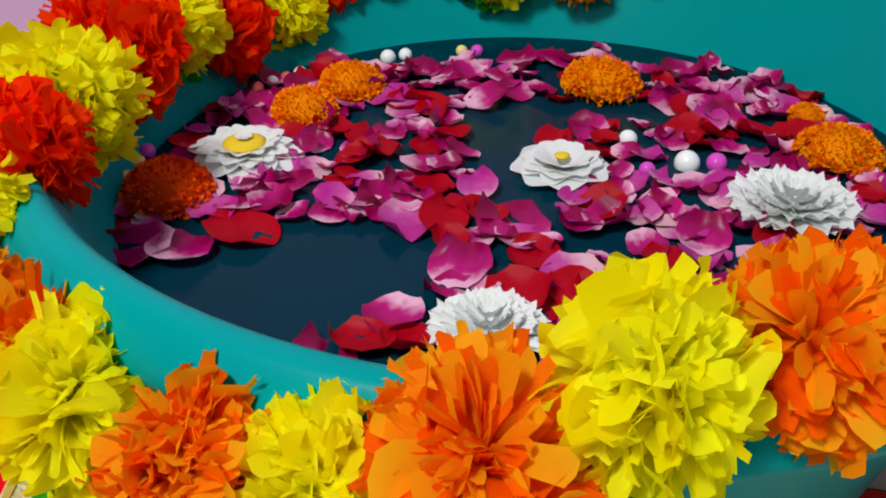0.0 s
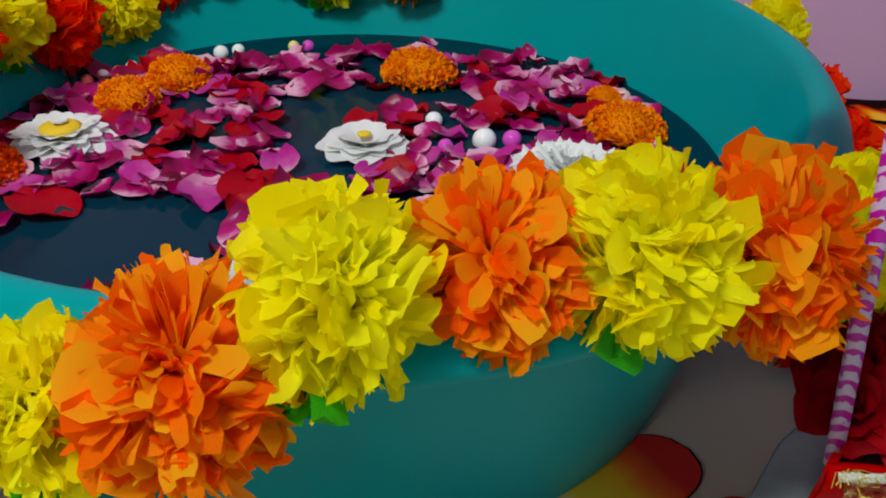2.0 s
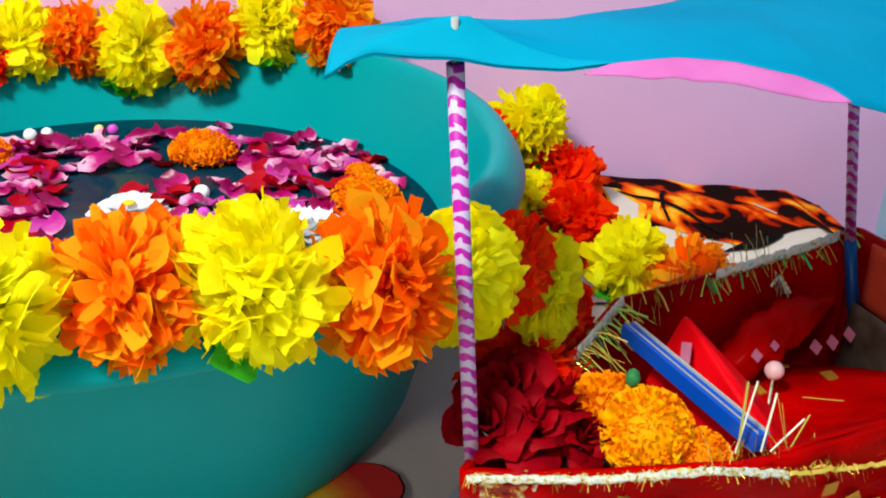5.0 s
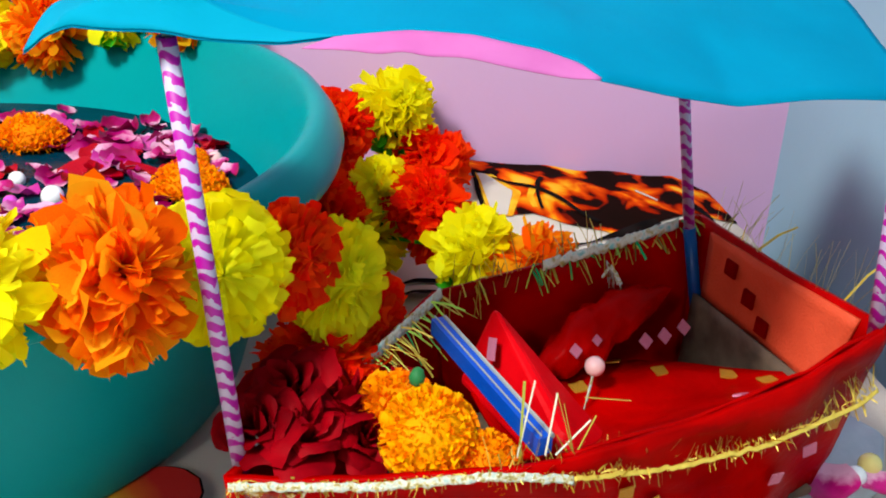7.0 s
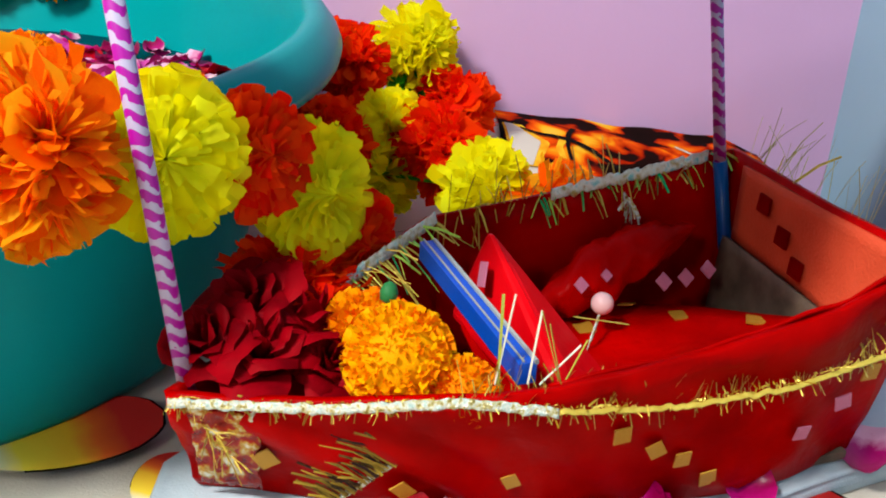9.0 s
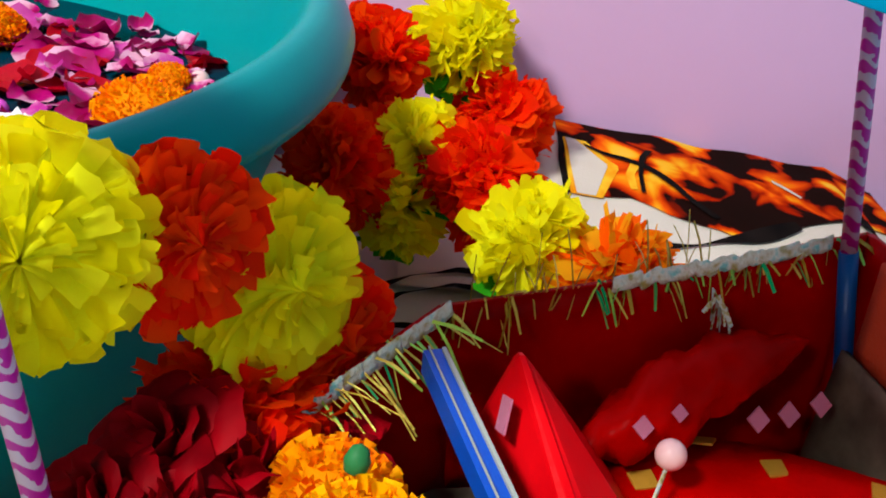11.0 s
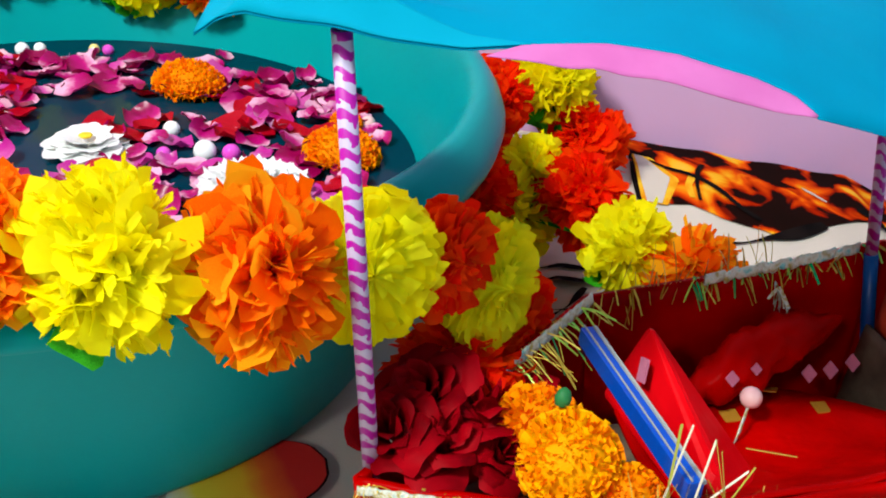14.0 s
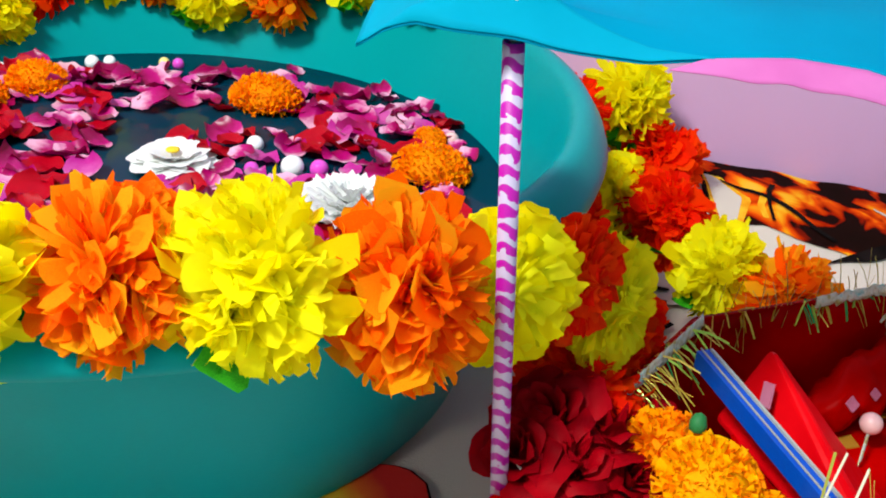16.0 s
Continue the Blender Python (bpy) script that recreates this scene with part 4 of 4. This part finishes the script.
def bar(name, a, b, width, height, mat, label, parent=None):
    a, b = Vector(a), Vector(b)
    v, f = box(-0.5, -0.5, -0.5, 0.5, 0.5, 0.5)
    me = link_mesh(name, v, f, mat, False)
    d = b - a
    m = Matrix.Translation((a + b) / 2) @ d.to_track_quat("X", "Z").to_matrix().to_4x4() @ Matrix.Diagonal((d.length, width, height, 1))
    ob = part(name, me, parent or BOAT, label, m)
    return ob


bar("divider", (0.308, 0.300, 0.077), (0.337, 0.206, 0.077), 0.0066, 0.008, M_BLUECARD, "blue card divider")
bar("divider_edge", (0.3110, 0.300, 0.0814), (0.3400, 0.206, 0.0814), 0.0012, 0.0015, M_STICK, "frayed white card edge")
bar("divider_line", (0.3065, 0.300, 0.0818), (0.3355, 0.206, 0.0818), 0.0004, 0.0008, M_STICK, "thin white line")


def straw(foot, head, mat=M_STRAW, radius=0.0038, name="straw_pole", label="magenta and white zigzag paper straw"):
    foot, head = Vector(foot), Vector(head)
    L = (head - foot).length
    v, f = lathe([(radius * 0.75, 0), (radius, 0), (radius, L * 0.5), (radius, L), (radius * 0.75, L), (radius * 0.75, 0)], 20)
    return part(name, link_mesh(name, v, f, mat), BOAT, label, Matrix.Translation(foot) @ (head - foot).to_track_quat("Z", "Y").to_matrix().to_4x4())


straw((0.2215, 0.2245, 0.056), (0.2075, 0.219, 0.232), radius=0.0032)
straw((0.2075, 0.219, 0.232), (0.2068, 0.219, 0.2475), M_STICK, 0.0013, "stick_end", "grey stick end")
straw((0.4455, 0.353, 0.098), (0.424, 0.356, 0.222), radius=0.0028)
straw((0.4595, 0.340, 0.016), (0.4455, 0.353, 0.098), M_BLUETAPE, 0.0033, "taped_foot", "blue taped foot of a pole")
straw((0.484, 0.237, 0.10), (0.476, 0.241, 0.205), radius=0.0033)


def canopy():
    blue = [(0.163, 0.225, 0.224), (0.190, 0.212, 0.230), (0.215, 0.208, 0.231), (0.243, 0.2072, 0.2312), (0.260, 0.2098, 0.2332), (0.283, 0.2118, 0.2345), (0.303, 0.2100, 0.2342), (0.324, 0.2062, 0.2312), (0.336, 0.2040, 0.2275), (0.342, 0.199, 0.224), (0.400, 0.224, 0.206), (0.49, 0.253, 0.199)]
    far = [(0.172, 0.272, 0.231), (0.20, 0.278, 0.232), (0.235, 0.285, 0.232), (0.262, 0.290, 0.231), (0.321, 0.331, 0.230), (0.345, 0.350, 0.230), (0.42, 0.395, 0.228), (0.51, 0.43, 0.222)]

    def sheet(name, front, back, n, rows, drop, mat, label, parent, reach_back=None, rise=0.0):
        verts, faces = [], []
        a, b = along(front, n), along(back, n)
        if reach_back:
            n = next((i for i in range(n) if a[i].x > 0.262), n)
        for i in range(n):
            for j in range(rows + 1):
                u = j / rows * (reach_back(a[i].x) if reach_back else 1.0)
                q = a[i].lerp(b[i], u)
                lift = rise + 0.006 * math.sin(u * math.pi) * (1 if drop == 0 else 0) + 0.0025 * noise.noise((q.x * 22, q.y * 22, 9)) + (0.0004 * math.sin(q.x * 230 + 2 * math.sin(q.x * 90)) * (1 - u) if drop else 0)
                reach = max(0.0, min(1.0, (q.x - 0.160) / 0.02)) * max(0.0, min(1.0, (0.262 - q.x) / 0.05))
                tent = (0.010 * reach + 0.003 * math.exp(-((q.x - 0.207) / 0.01) ** 2)) * math.exp(-abs(q.y - 0.2215) / 0.012)
                verts.append((q.x, q.y, q.z + lift + tent - drop))
        for i in range(n - 1):
            for j in range(rows):
                k = i * (rows + 1) + j
                faces.append((k, k + rows + 1, k + rows + 2, k + 1))
        return solid(part(name, link_mesh(name, verts, faces, mat), parent, label), 0.0003)

    roof = sheet("canopy", blue, far, 90, 16, 0.0, M_CANOPY, "sky blue paper roof", BOAT)
    # the turned-down front of the tip, one layer thick, its brighter light painted in
    sheet("canopy_flap", blue, far, 160, 10, 0.0, M_CANOPY_LIT, "turned-down tip of the roof, coloured as brightly lit", roof, lambda x: max(0.004, 0.75 - 12.5 * (x - 0.163) if x < 0.207 else 0.2 * (0.262 - x) / 0.055), 0.0009)
    # the pink under-sheet that shows in front of the lifted blue edge
    front = [(0.249, 0.2062, 0.231), (0.260, 0.2052, 0.2308), (0.283, 0.203, 0.2302), (0.303, 0.2005, 0.229), (0.324, 0.1998, 0.2265), (0.336, 0.1992, 0.2248), (0.3415, 0.199, 0.224)]
    sheet("under_sheet", front, front[:1] + [(x, y + 0.0003, z + 0.0010) for x, y, z in blue[4:10]], 40, 6, 0.0001, M_CANOPY_PINK, "pink paper under-sheet", roof)
    return roof


ROOF = canopy()

# the soft mat under the boat
def mat_under():
    outline = [(0.205, 0.25), (0.203, 0.222), (0.211, 0.205), (0.24, 0.199), (0.30, 0.197), (0.37, 0.201), (0.4187, 0.213), (0.455, 0.231), (0.489, 0.245), (0.52, 0.256), (0.54, 0.29), (0.50, 0.37), (0.40, 0.375), (0.30, 0.345), (0.235, 0.29)]
    n = 120
    pts = along([(*p, 0) for p in outline + outline[:1]], n + 1)
    c = Vector((0.37, 0.29, 0))
    verts, faces = [], []
    # the side, the sewn seam and the soft top
    prof = ((-0.001, -0.004), (0.0012, 0.001), (0.0008, 0.0045), (-0.0004, 0.0062), (0.0006, 0.0072), (-0.0012, 0.0082), (-0.0035, 0.0078), (-0.012, 0.0088), (-0.05, 0.0084))
    for s, z in prof:
        for i, p in enumerate(pts[:-1]):
            out = (p - c).normalized()
            verts.append(p + out * s + Vector((0, 0, z + 0.0006 * noise.noise((p.x * 60, p.y * 60, s * 200)))))
    for j in range(len(prof) - 1):
        for i in range(n):
            k = (i + 1) % n
            faces.append((j * n + i, j * n + k, (j + 1) * n + k, (j + 1) * n + i))
    faces.append(tuple(range((len(prof) - 1) * n, len(prof) * n)))
    tagged(new("cotton_mat", link_mesh("cotton_mat", verts, faces, M_MAT)), "quilted white cotton mat under the toy boat", "mat")


mat_under()


def front_point(x):
    """The top of the front wall at x."""
    for a, b in zip(FRONT_TOP, FRONT_TOP[1:]):
        if x <= b[0]:
            return Vector(a).lerp(Vector(b), (x - a[0]) / (b[0] - a[0]))
    return Vector(FRONT_TOP[-1])


def ribbon(name, points, height, out, mat, label, ripple=0.0015, n=80, seed=0):
    """A strip of lace that stands on a line of points."""
    pts = along(points, n)
    verts, faces = [], []
    for i, p in enumerate(pts):
        r = ripple * noise.noise((i * 0.3, seed, 0))
        for j in range(4):
            u = j / 3
            verts.append(p + Vector((out[0] * (1 - 0.4 * u) + r, out[1] * (1 - 0.4 * u) + r, height * (u - 0.5) + r)))
    for i in range(n - 1):
        for j in range(3):
            a = i * 4 + j
            faces.append((a, a + 4, a + 5, a + 1))
    return solid(part(name, link_mesh(name, verts, faces, mat), BOAT, label), 0.0006)


def tinsel(name, points, count, length, lean, spread, mat, label, seed, width=0.0005):
    """Loose foil hairs along a line; lean is the way they point."""
    rnd = random.Random(seed)
    pts = along(points, 200)
    verts, faces = [], []
    for i in range(count):
        p = pts[rnd.randrange(200)] + Vector((rnd.uniform(-1, 1), rnd.uniform(-1, 1), rnd.uniform(-1, 1))) * 0.001
        d = (Vector(lean) + Vector((rnd.gauss(0, spread), rnd.gauss(0, spread), rnd.gauss(0, spread)))).normalized()
        L = length * rnd.uniform(0.4, 1.2)
        sd = d.orthogonal().normalized() * width * rnd.uniform(0.6, 1.5)
        sag = Vector((0, 0, -0.15 * L))
        b0 = len(verts)
        verts += [p - sd, p + sd, p + d * L * 0.5 + sd, p + d * L * 0.5 - sd, p + d * L + sag + sd * 0.8, p + d * L + sag - sd * 0.8]
        faces += [(b0, b0 + 1, b0 + 2, b0 + 3), (b0 + 3, b0 + 2, b0 + 4, b0 + 5)]
    return tagged(part(name, link_mesh(name, verts, faces, mat, False), BOAT, label), kind="stuff")


TRIM = [(0.217, 0.2145, 0.062), (0.271, 0.2045, 0.066), (0.316, 0.1985, 0.0725), (0.347, 0.1995, 0.068), (0.388, 0.205, 0.066), (0.430, 0.212, 0.069), (0.475, 0.226, 0.076), (0.486, 0.232, 0.079)]
ribbon("lace_trim", TRIM[:4], 0.0030, (0, -0.0040), M_SILVER, "silver gold lace trim", ripple=0.0007, n=120, seed=2)
ribbon("gold_trim", TRIM[3:], 0.0011, (0, -0.004), M_GOLD, "gold tinsel trim", ripple=0.0008, n=120, seed=5)
ribbon("back_trim", [(0.365, 0.339, 0.0875), (0.41, 0.350, 0.0945), (0.440, 0.358, 0.0995)], 0.0050, (0, -0.0036), M_PALELACE, "pale gold lace trim", seed=8)
ribbon("bow_trim", LEFT_TOP[1:], 0.005, (0.003, -0.002), M_PALELACE, "pale gold lace trim", seed=9)
tinsel("tinsel_front", TRIM, 380, 0.006, (0, -0.3, -0.9), 0.6, M_GOLD, "short gold tinsel hairs", 1, 0.0003)
tinsel("tinsel_hem", TRIM[2:], 170, 0.015, (0.1, 0.5, 0.8), 0.35, M_GOLD, "gold tinsel hairs", 2, 0.00025)
tinsel("tinsel_back", BACK_TOP, 60, 0.014, (0.12, -0.4, -0.75), 0.35, M_GOLD, "gold tinsel hairs", 3, 0.0005)
tinsel("tinsel_sparkle", BACK_TOP[1:], 40, 0.012, (0.2, -0.5, -0.5), 0.4, M_GREENFOIL, "green foil hairs", 13, 0.0005)
tinsel("tinsel_up", BACK_TOP[:3], 26, 0.02, (-0.05, 0.1, 1), 0.3, M_GOLD, "dark gold tinsel hairs", 4, 0.0004)
tinsel("tinsel_bow", LEFT_TOP[1:], 24, 0.024, (0.75, -0.45, -0.35), 0.2, M_GOLD, "long gold tinsel hairs", 5, 0.0003)
tinsel("tinsel_green", LEFT_TOP[1:], 14, 0.024, (0.7, -0.4, -0.45), 0.2, M_GREENFOIL, "green foil hairs", 6, 0.0004)
for x0, z0, x1, z1, wide, mat in ((0.327, 0.074, 0.327, 0.107, 0.0010, M_GREENGOLD), (0.326, 0.074, 0.331, 0.107, 0.0009, M_PALEFOIL), (0.337, 0.074, 0.340, 0.101, 0.0009, M_PALEFOIL), (0.348, 0.074, 0.340, 0.101, 0.0010, M_GREENGOLD),
                                  (0.348, 0.075, 0.343, 0.096, 0.0010, M_GREENGOLD), (0.341, 0.074, 0.354, 0.088, 0.0009, M_PALEFOIL), (0.349, 0.074, 0.356, 0.090, 0.0007, M_GREENGOLD), (0.350, 0.100, 0.369, 0.096, 0.0005, M_GOLD)):
    bar("foil_strip", (x0, 0.204, z0), (x1, 0.206, z1), wide, 0.0002, mat, "narrow strip of foil")
tinsel("tinsel_stern", END_TOP, 46, 0.028, (0.35, 0.2, 0.9), 0.25, M_GOLD, "long gold tinsel hairs on the stern", 8, 0.0004)
tinsel("tinsel_knot", [(0.398, 0.338, 0.088), (0.404, 0.336, 0.080)], 16, 0.010, (0.0, -0.4, -0.8), 0.35, M_SILVER, "knot of pale foil", 9, 0.0006)
tinsel("tinsel_corner", [(0.224, 0.2135, 0.058), (0.24, 0.211, 0.035)], 34, 0.011, (0.4, -0.1, -0.5), 0.6, M_GOLD, "gold foil threads", 10, 0.0002)
tinsel("tinsel_fan", [(0.272, 0.2165, 0.014), (0.298, 0.2105, 0.040)], 70, 0.024, (-0.7, -0.02, 0.6), 0.10, M_DARKFOIL, "fan of dark gold threads", 11, 0.0004)
ribbon("lace_scrap", [(0.272, 0.2195, 0.014), (0.298, 0.2135, 0.040)], 0.003, (0, -0.002), M_SILVER, "scrap of gold lace", seed=11, n=20)

M_FOILWRAP = surface("crumpled_gold_foil", (0.3, 0.0, 0.0), (0.9, 0.8, 0.6), 160, 0.22, 1.0, 160, metal=0.35, stops=[(0.3, (0.15, 0.0, 0.0)), (0.50, (0.4, 0.012, 0.0)), (0.57, (0.55, 0.30, 0.03)), (0.68, (0.85, 0.8, 0.6))])


def foil_patch(x0, x1, z0, z1, seed, label):
    """A crumpled piece of foil stuck on the front wall."""
    n, verts, faces = 16, [], []
    for i in range(n):
        for j in range(n):
            x, z = x0 + (x1 - x0) * i / (n - 1), z0 + (z1 - z0) * j / (n - 1)
            p = front_point(x)
            z = min(z + 0.002 * noise.noise((i * 0.6, j * 0.6, seed)), p.z - 0.004)
            y = p.y + 0.019 * (p.z - z) / (p.z - 0.01) - 0.0042 + 0.0016 * noise.noise((i * 0.9, j * 0.9, seed + 5))
            verts.append((x + 0.002 * noise.noise((i * 0.5, j * 0.7, seed + 9)), y, z))
    for i in range(n - 1):
        for j in range(n - 1):
            a = i * n + j
            faces.append((a, a + n, a + n + 1, a + 1))
    solid(part("foil_patch", link_mesh("foil_patch", verts, faces, M_FOILWRAP), BOAT, label), 0.0004)


foil_patch(0.223, 0.246, 0.016, 0.060, 3, "crumpled gold and red foil on the corner")
SEQUIN = link_mesh("sequin", *box(-0.5, -0.5, -0.5, 0.5, 0.5, 0.5), M_GOLDFOIL, False)
SEQUIN_PINK = link_mesh("sequin", *box(-0.5, -0.5, -0.5, 0.5, 0.5, 0.5), M_LILACFOIL, False)


def sequin(x, y, z, size, turn, me, tilt):
    part("sequin", me, BOAT, "gold foil square" if me == SEQUIN else "pink foil square", pose(x, y, z, *tilt) @ pose(0, 0, 0, 0, 0, turn) @ Matrix.Diagonal((size * 0.8, size, 0.0006, 1)))


# foil squares on the front wall, then inside the boat
for x, z, size, turn in ((0.372, 0.052, 0.008, 8), (0.386, 0.043, 0.008, 30), (0.397, 0.037, 0.0075, 5), (0.297, 0.022, 0.008, 40), (0.312, 0.014, 0.008, 2), (0.461, 0.05, 0.008, 20), (0.47, 0.062, 0.008, 5), (0.248, 0.034, 0.009, 30), (0.41, 0.024, 0.008, 12), (0.445, 0.04, 0.007, 0), (0.335, 0.03, 0.007, 25)):
    p = front_point(x)
    u = (p.z - z) / (p.z - 0.01)
    sequin(x, p.y + 0.018 * u - 0.0032, z, size, turn, SEQUIN if x < 0.44 or turn == 5 else SEQUIN_PINK, (104, 0, 4 if x < 0.34 else 12))

# ---- what lies in the boat ----
def rose(x, y, z, r, seed, tilt):
    """A rose of curled petals round a tight heart."""
    rnd = random.Random(seed)
    fl = thing("red_rose", "dark red rose lying in the toy boat", "flower", "roses in the boat")
    fl.matrix_basis = pose(x, y, z, *tilt)
    n = 8
    for k in range(17):
        lay = k / 16
        verts, faces = [], []
        for j in range(n):
            v = j / (n - 1)
            for i in range(n):
                u = 2 * i / (n - 1) - 1
                ang = u * (1.35 - 0.35 * lay) * (1 - 0.55 * v ** 4)
                rad = r * (0.10 + 0.55 * lay) * (0.55 + 0.55 * v) + r * 0.34 * lay * v ** 4 + r * 0.07 * v * noise.noise((u * 1.8 + 5 * k, v * 1.5, seed + 9))
                h = r * (0.85 - 0.45 * lay) * v * (1 - 0.28 * u * u) - r * 0.22 * lay * v ** 5 + r * 0.09 * v * noise.noise((u * 1.6 + k * 3, v * 2, seed))
                verts.append((rad * math.cos(ang), rad * math.sin(ang), h))
        for j in range(n - 1):
            for i in range(n - 1):
                a = j * n + i
                faces.append((a, a + 1, a + n + 1, a + n))
        part("petal", link_mesh("petal", verts, faces, M_ROSE), fl, m=pose(0, 0, 0, rnd.uniform(-7, 7), rnd.uniform(-7, 7), k * 137.5 + rnd.uniform(-25, 25)))
    return fl


rose(0.246, 0.233, 0.066, 0.024, 1, (14, 8, 10))
rose(0.230, 0.234, 0.070, 0.022, 5, (-6, -34, 50))
rose(0.262, 0.248, 0.066, 0.025, 2, (2, 12, 70))
rose(0.242, 0.254, 0.074, 0.024, 3, (-30, -12, 120))
rose(0.270, 0.237, 0.060, 0.018, 6, (30, 10, 20))
rose(0.285, 0.272, 0.056, 0.021, 4, (10, 20, 200))
marigold("Y", 0.2945, 0.2215, 0.073, 0.0185, "golden marigold head lying in the toy boat", (46, 0, -4), "marigolds in the boat")
marigold("O", 0.286, 0.245, 0.070, 0.0175, "orange marigold head behind another in the boat", (20, 14, 60), "marigolds in the boat")
marigold("O", 0.318, 0.214, 0.064, 0.0125, "small orange marigold head by the blue divider", (40, 12, 20), "marigolds in the boat")
v, f = lathe([(0.0005, 0.0), (0.0028, 0.001), (0.0034, 0.004), (0.0022, 0.007), (0.0004, 0.008)], 10, True)
leaf = new("green_sepal", link_mesh("green_sepal", v, f, M_STEM))
leaf.matrix_basis = pose(0.2905, 0.236, 0.0868, -20, 10, 0)
tagged(leaf, "small green sepal caught between two marigolds", "sepal")


def pin():
    t = thing("ball_pin", "pale pink ball headed pin stuck in the red seat", "pin", at=(0.381, 0.287, 0.059))
    part("pin_head", link_mesh("pin_head", [Vector(q) * 0.0049 for q in BEAD_V], BEAD_F, M_PEARL_PALE), t)
    v, f = tube([(0, 0, -0.002), (-0.006, -0.012, -0.010), (-0.010, -0.018, -0.016)], 0.0007, 6)
    part("pin_shaft", link_mesh("pin_shaft", v, f, M_SILVER), t, "pale metal shaft")


pin()


def red_packet():
    """A folded red card that leans in the boat beside the divider."""
    verts = [(0.317, 0.300, 0.045), (0.347, 0.206, 0.050), (0.366, 0.300, 0.042), (0.384, 0.238, 0.045), (0.331, 0.292, 0.094), (0.352, 0.226, 0.068)]
    faces = [(0, 4, 5, 1), (4, 2, 3, 5), (0, 2, 4), (1, 5, 3), (0, 1, 3, 2)]
    t = thing("red_packet", "folded bright red card packet leaning on the divider", "packet")
    ob = part("packet_body", link_mesh("packet_body", verts, faces, M_REDCARD, False), t)
    md = ob.modifiers.new("edges", "BEVEL")
    md.width, md.segments = 0.005, 3
    part("foil_square", SEQUIN_PINK, t, "pink foil square", Matrix.Translation((0.3285, 0.274, 0.079)) @ Vector((-0.95, -0.18, 0.25)).to_track_quat("Z", "Y").to_matrix().to_4x4() @ pose(0, 0, 0, 0, 0, 25) @ Matrix.Diagonal((0.007, 0.010, 0.0006, 1)))


red_packet()


def satin_roll():
    """A rolled fold of red satin along the back wall."""
    t = thing("satin_roll", "loosely rolled red satin scarf along the boat wall", "scarf")
    path = along([(0.352, 0.292, 0.058), (0.37, 0.305, 0.062), (0.40, 0.322, 0.070), (0.432, 0.333, 0.080)], 26)
    verts, faces, seg = [], [], 14
    for i, p in enumerate(path):
        w = 0.017 * math.sin(math.pi * min(1.0, 0.03 + 0.97 * i / 25)) ** 0.8 + 0.0005
        for k in range(seg):
            a = 2 * math.pi * k / seg
            q = 1 + 0.45 * noise.noise((i * 0.45, 1.6 * math.cos(a), 1.6 * math.sin(a)))
            verts.append(p + Vector((0.1 * w * math.cos(a), w * q * math.cos(a), 0.75 * w * q * math.sin(a) - 0.006)))
    for i in range(25):
        for k in range(seg):
            n = (k + 1) % seg
            faces.append((i * seg + k, i * seg + n, (i + 1) * seg + n, (i + 1) * seg + k))
    part("satin", link_mesh("satin", verts, faces, M_RED), t)
    for x, y, z, size in ((0.372, 0.290, 0.066, 0.005), (0.384, 0.297, 0.067, 0.004), (0.413, 0.309, 0.058, 0.006), (0.424, 0.313, 0.058, 0.006), (0.435, 0.317, 0.060, 0.006)):
        part("sequin", SEQUIN_PINK, t, "pink foil square", pose(x, y, z, 55, 10, 15) @ pose(0, 0, 0, 0, 0, 45) @ Matrix.Diagonal((size, size, 0.0008, 1)))


satin_roll()


# ---- loose things on the mat and the sheet ----
def loose_petals():
    rnd = random.Random(12)
    for kind, x, y, size in (("c", 0.300, 0.211, 0.020), ("p", 0.318, 0.207, 0.024), ("p", 0.326, 0.213, 0.016), ("p", 0.357, 0.2135, 0.022), ("p", 0.372, 0.206, 0.019), ("p", 0.387, 0.2135, 0.021), ("p", 0.399, 0.2145, 0.022), ("p", 0.430, 0.225, 0.020), ("p", 0.489, 0.247, 0.026), ("p", 0.512, 0.246, 0.018)):
        float_petal(rnd, kind, x, y, size, -WATER + 0.0115, label="pink rose petal dropped beside the toy boat", group="petals on the mat", tilt=28)


loose_petals()
bead("w", 0.503, 0.252, 0.0138, 0.0052, "lying on the mat", "beads on the mat")
bead("y", 0.514, 0.259, 0.0143, 0.0058, "lying on the mat", "beads on the mat")


def ribbon_box():
    """A red cloth covered box with an embossed gold ribbon, below the garland."""
    t = thing("ribbon_box", "red cloth covered box tied with embossed gold ribbon", "box", at=(-0.165, 0.215, 0))
    v, f = box(-0.075, -0.05, 0.0, 0.040, 0.100, 0.034)
    ob = part("box_body", link_mesh("box_body", v, f, M_REDCARD, False), t)
    md = ob.modifiers.new("edges", "BEVEL")
    md.width, md.segments = 0.004, 3
    v, f = box(0.041, -0.05, 0.0, 0.085, 0.048, 0.014)
    ob = part("cloth_hem", link_mesh("cloth_hem", v, f, M_RED, False), t, "dark red cloth hem")
    md = ob.modifiers.new("edges", "BEVEL")
    md.width, md.segments = 0.005, 3
    v, f = box(0.0, -0.052, 0.0335, 0.036, 0.098, 0.0352)
    part("gold_ribbon", link_mesh("gold_ribbon", v, f, M_GOLDCLOTH, False), t, "embossed gold ribbon")
    for e in (0.003, 0.033):
        v, f = box(e - 0.0015, -0.052, 0.0352, e + 0.0015, 0.098, 0.0361)
        part("ribbon_edge", link_mesh("ribbon_edge", v, f, M_GOLD, False), t, "raised ribbon edge")


ribbon_box()
bead("p", -0.111, 0.251, 0.0185, 0.0045, "resting on the red cloth", "beads on the mat")
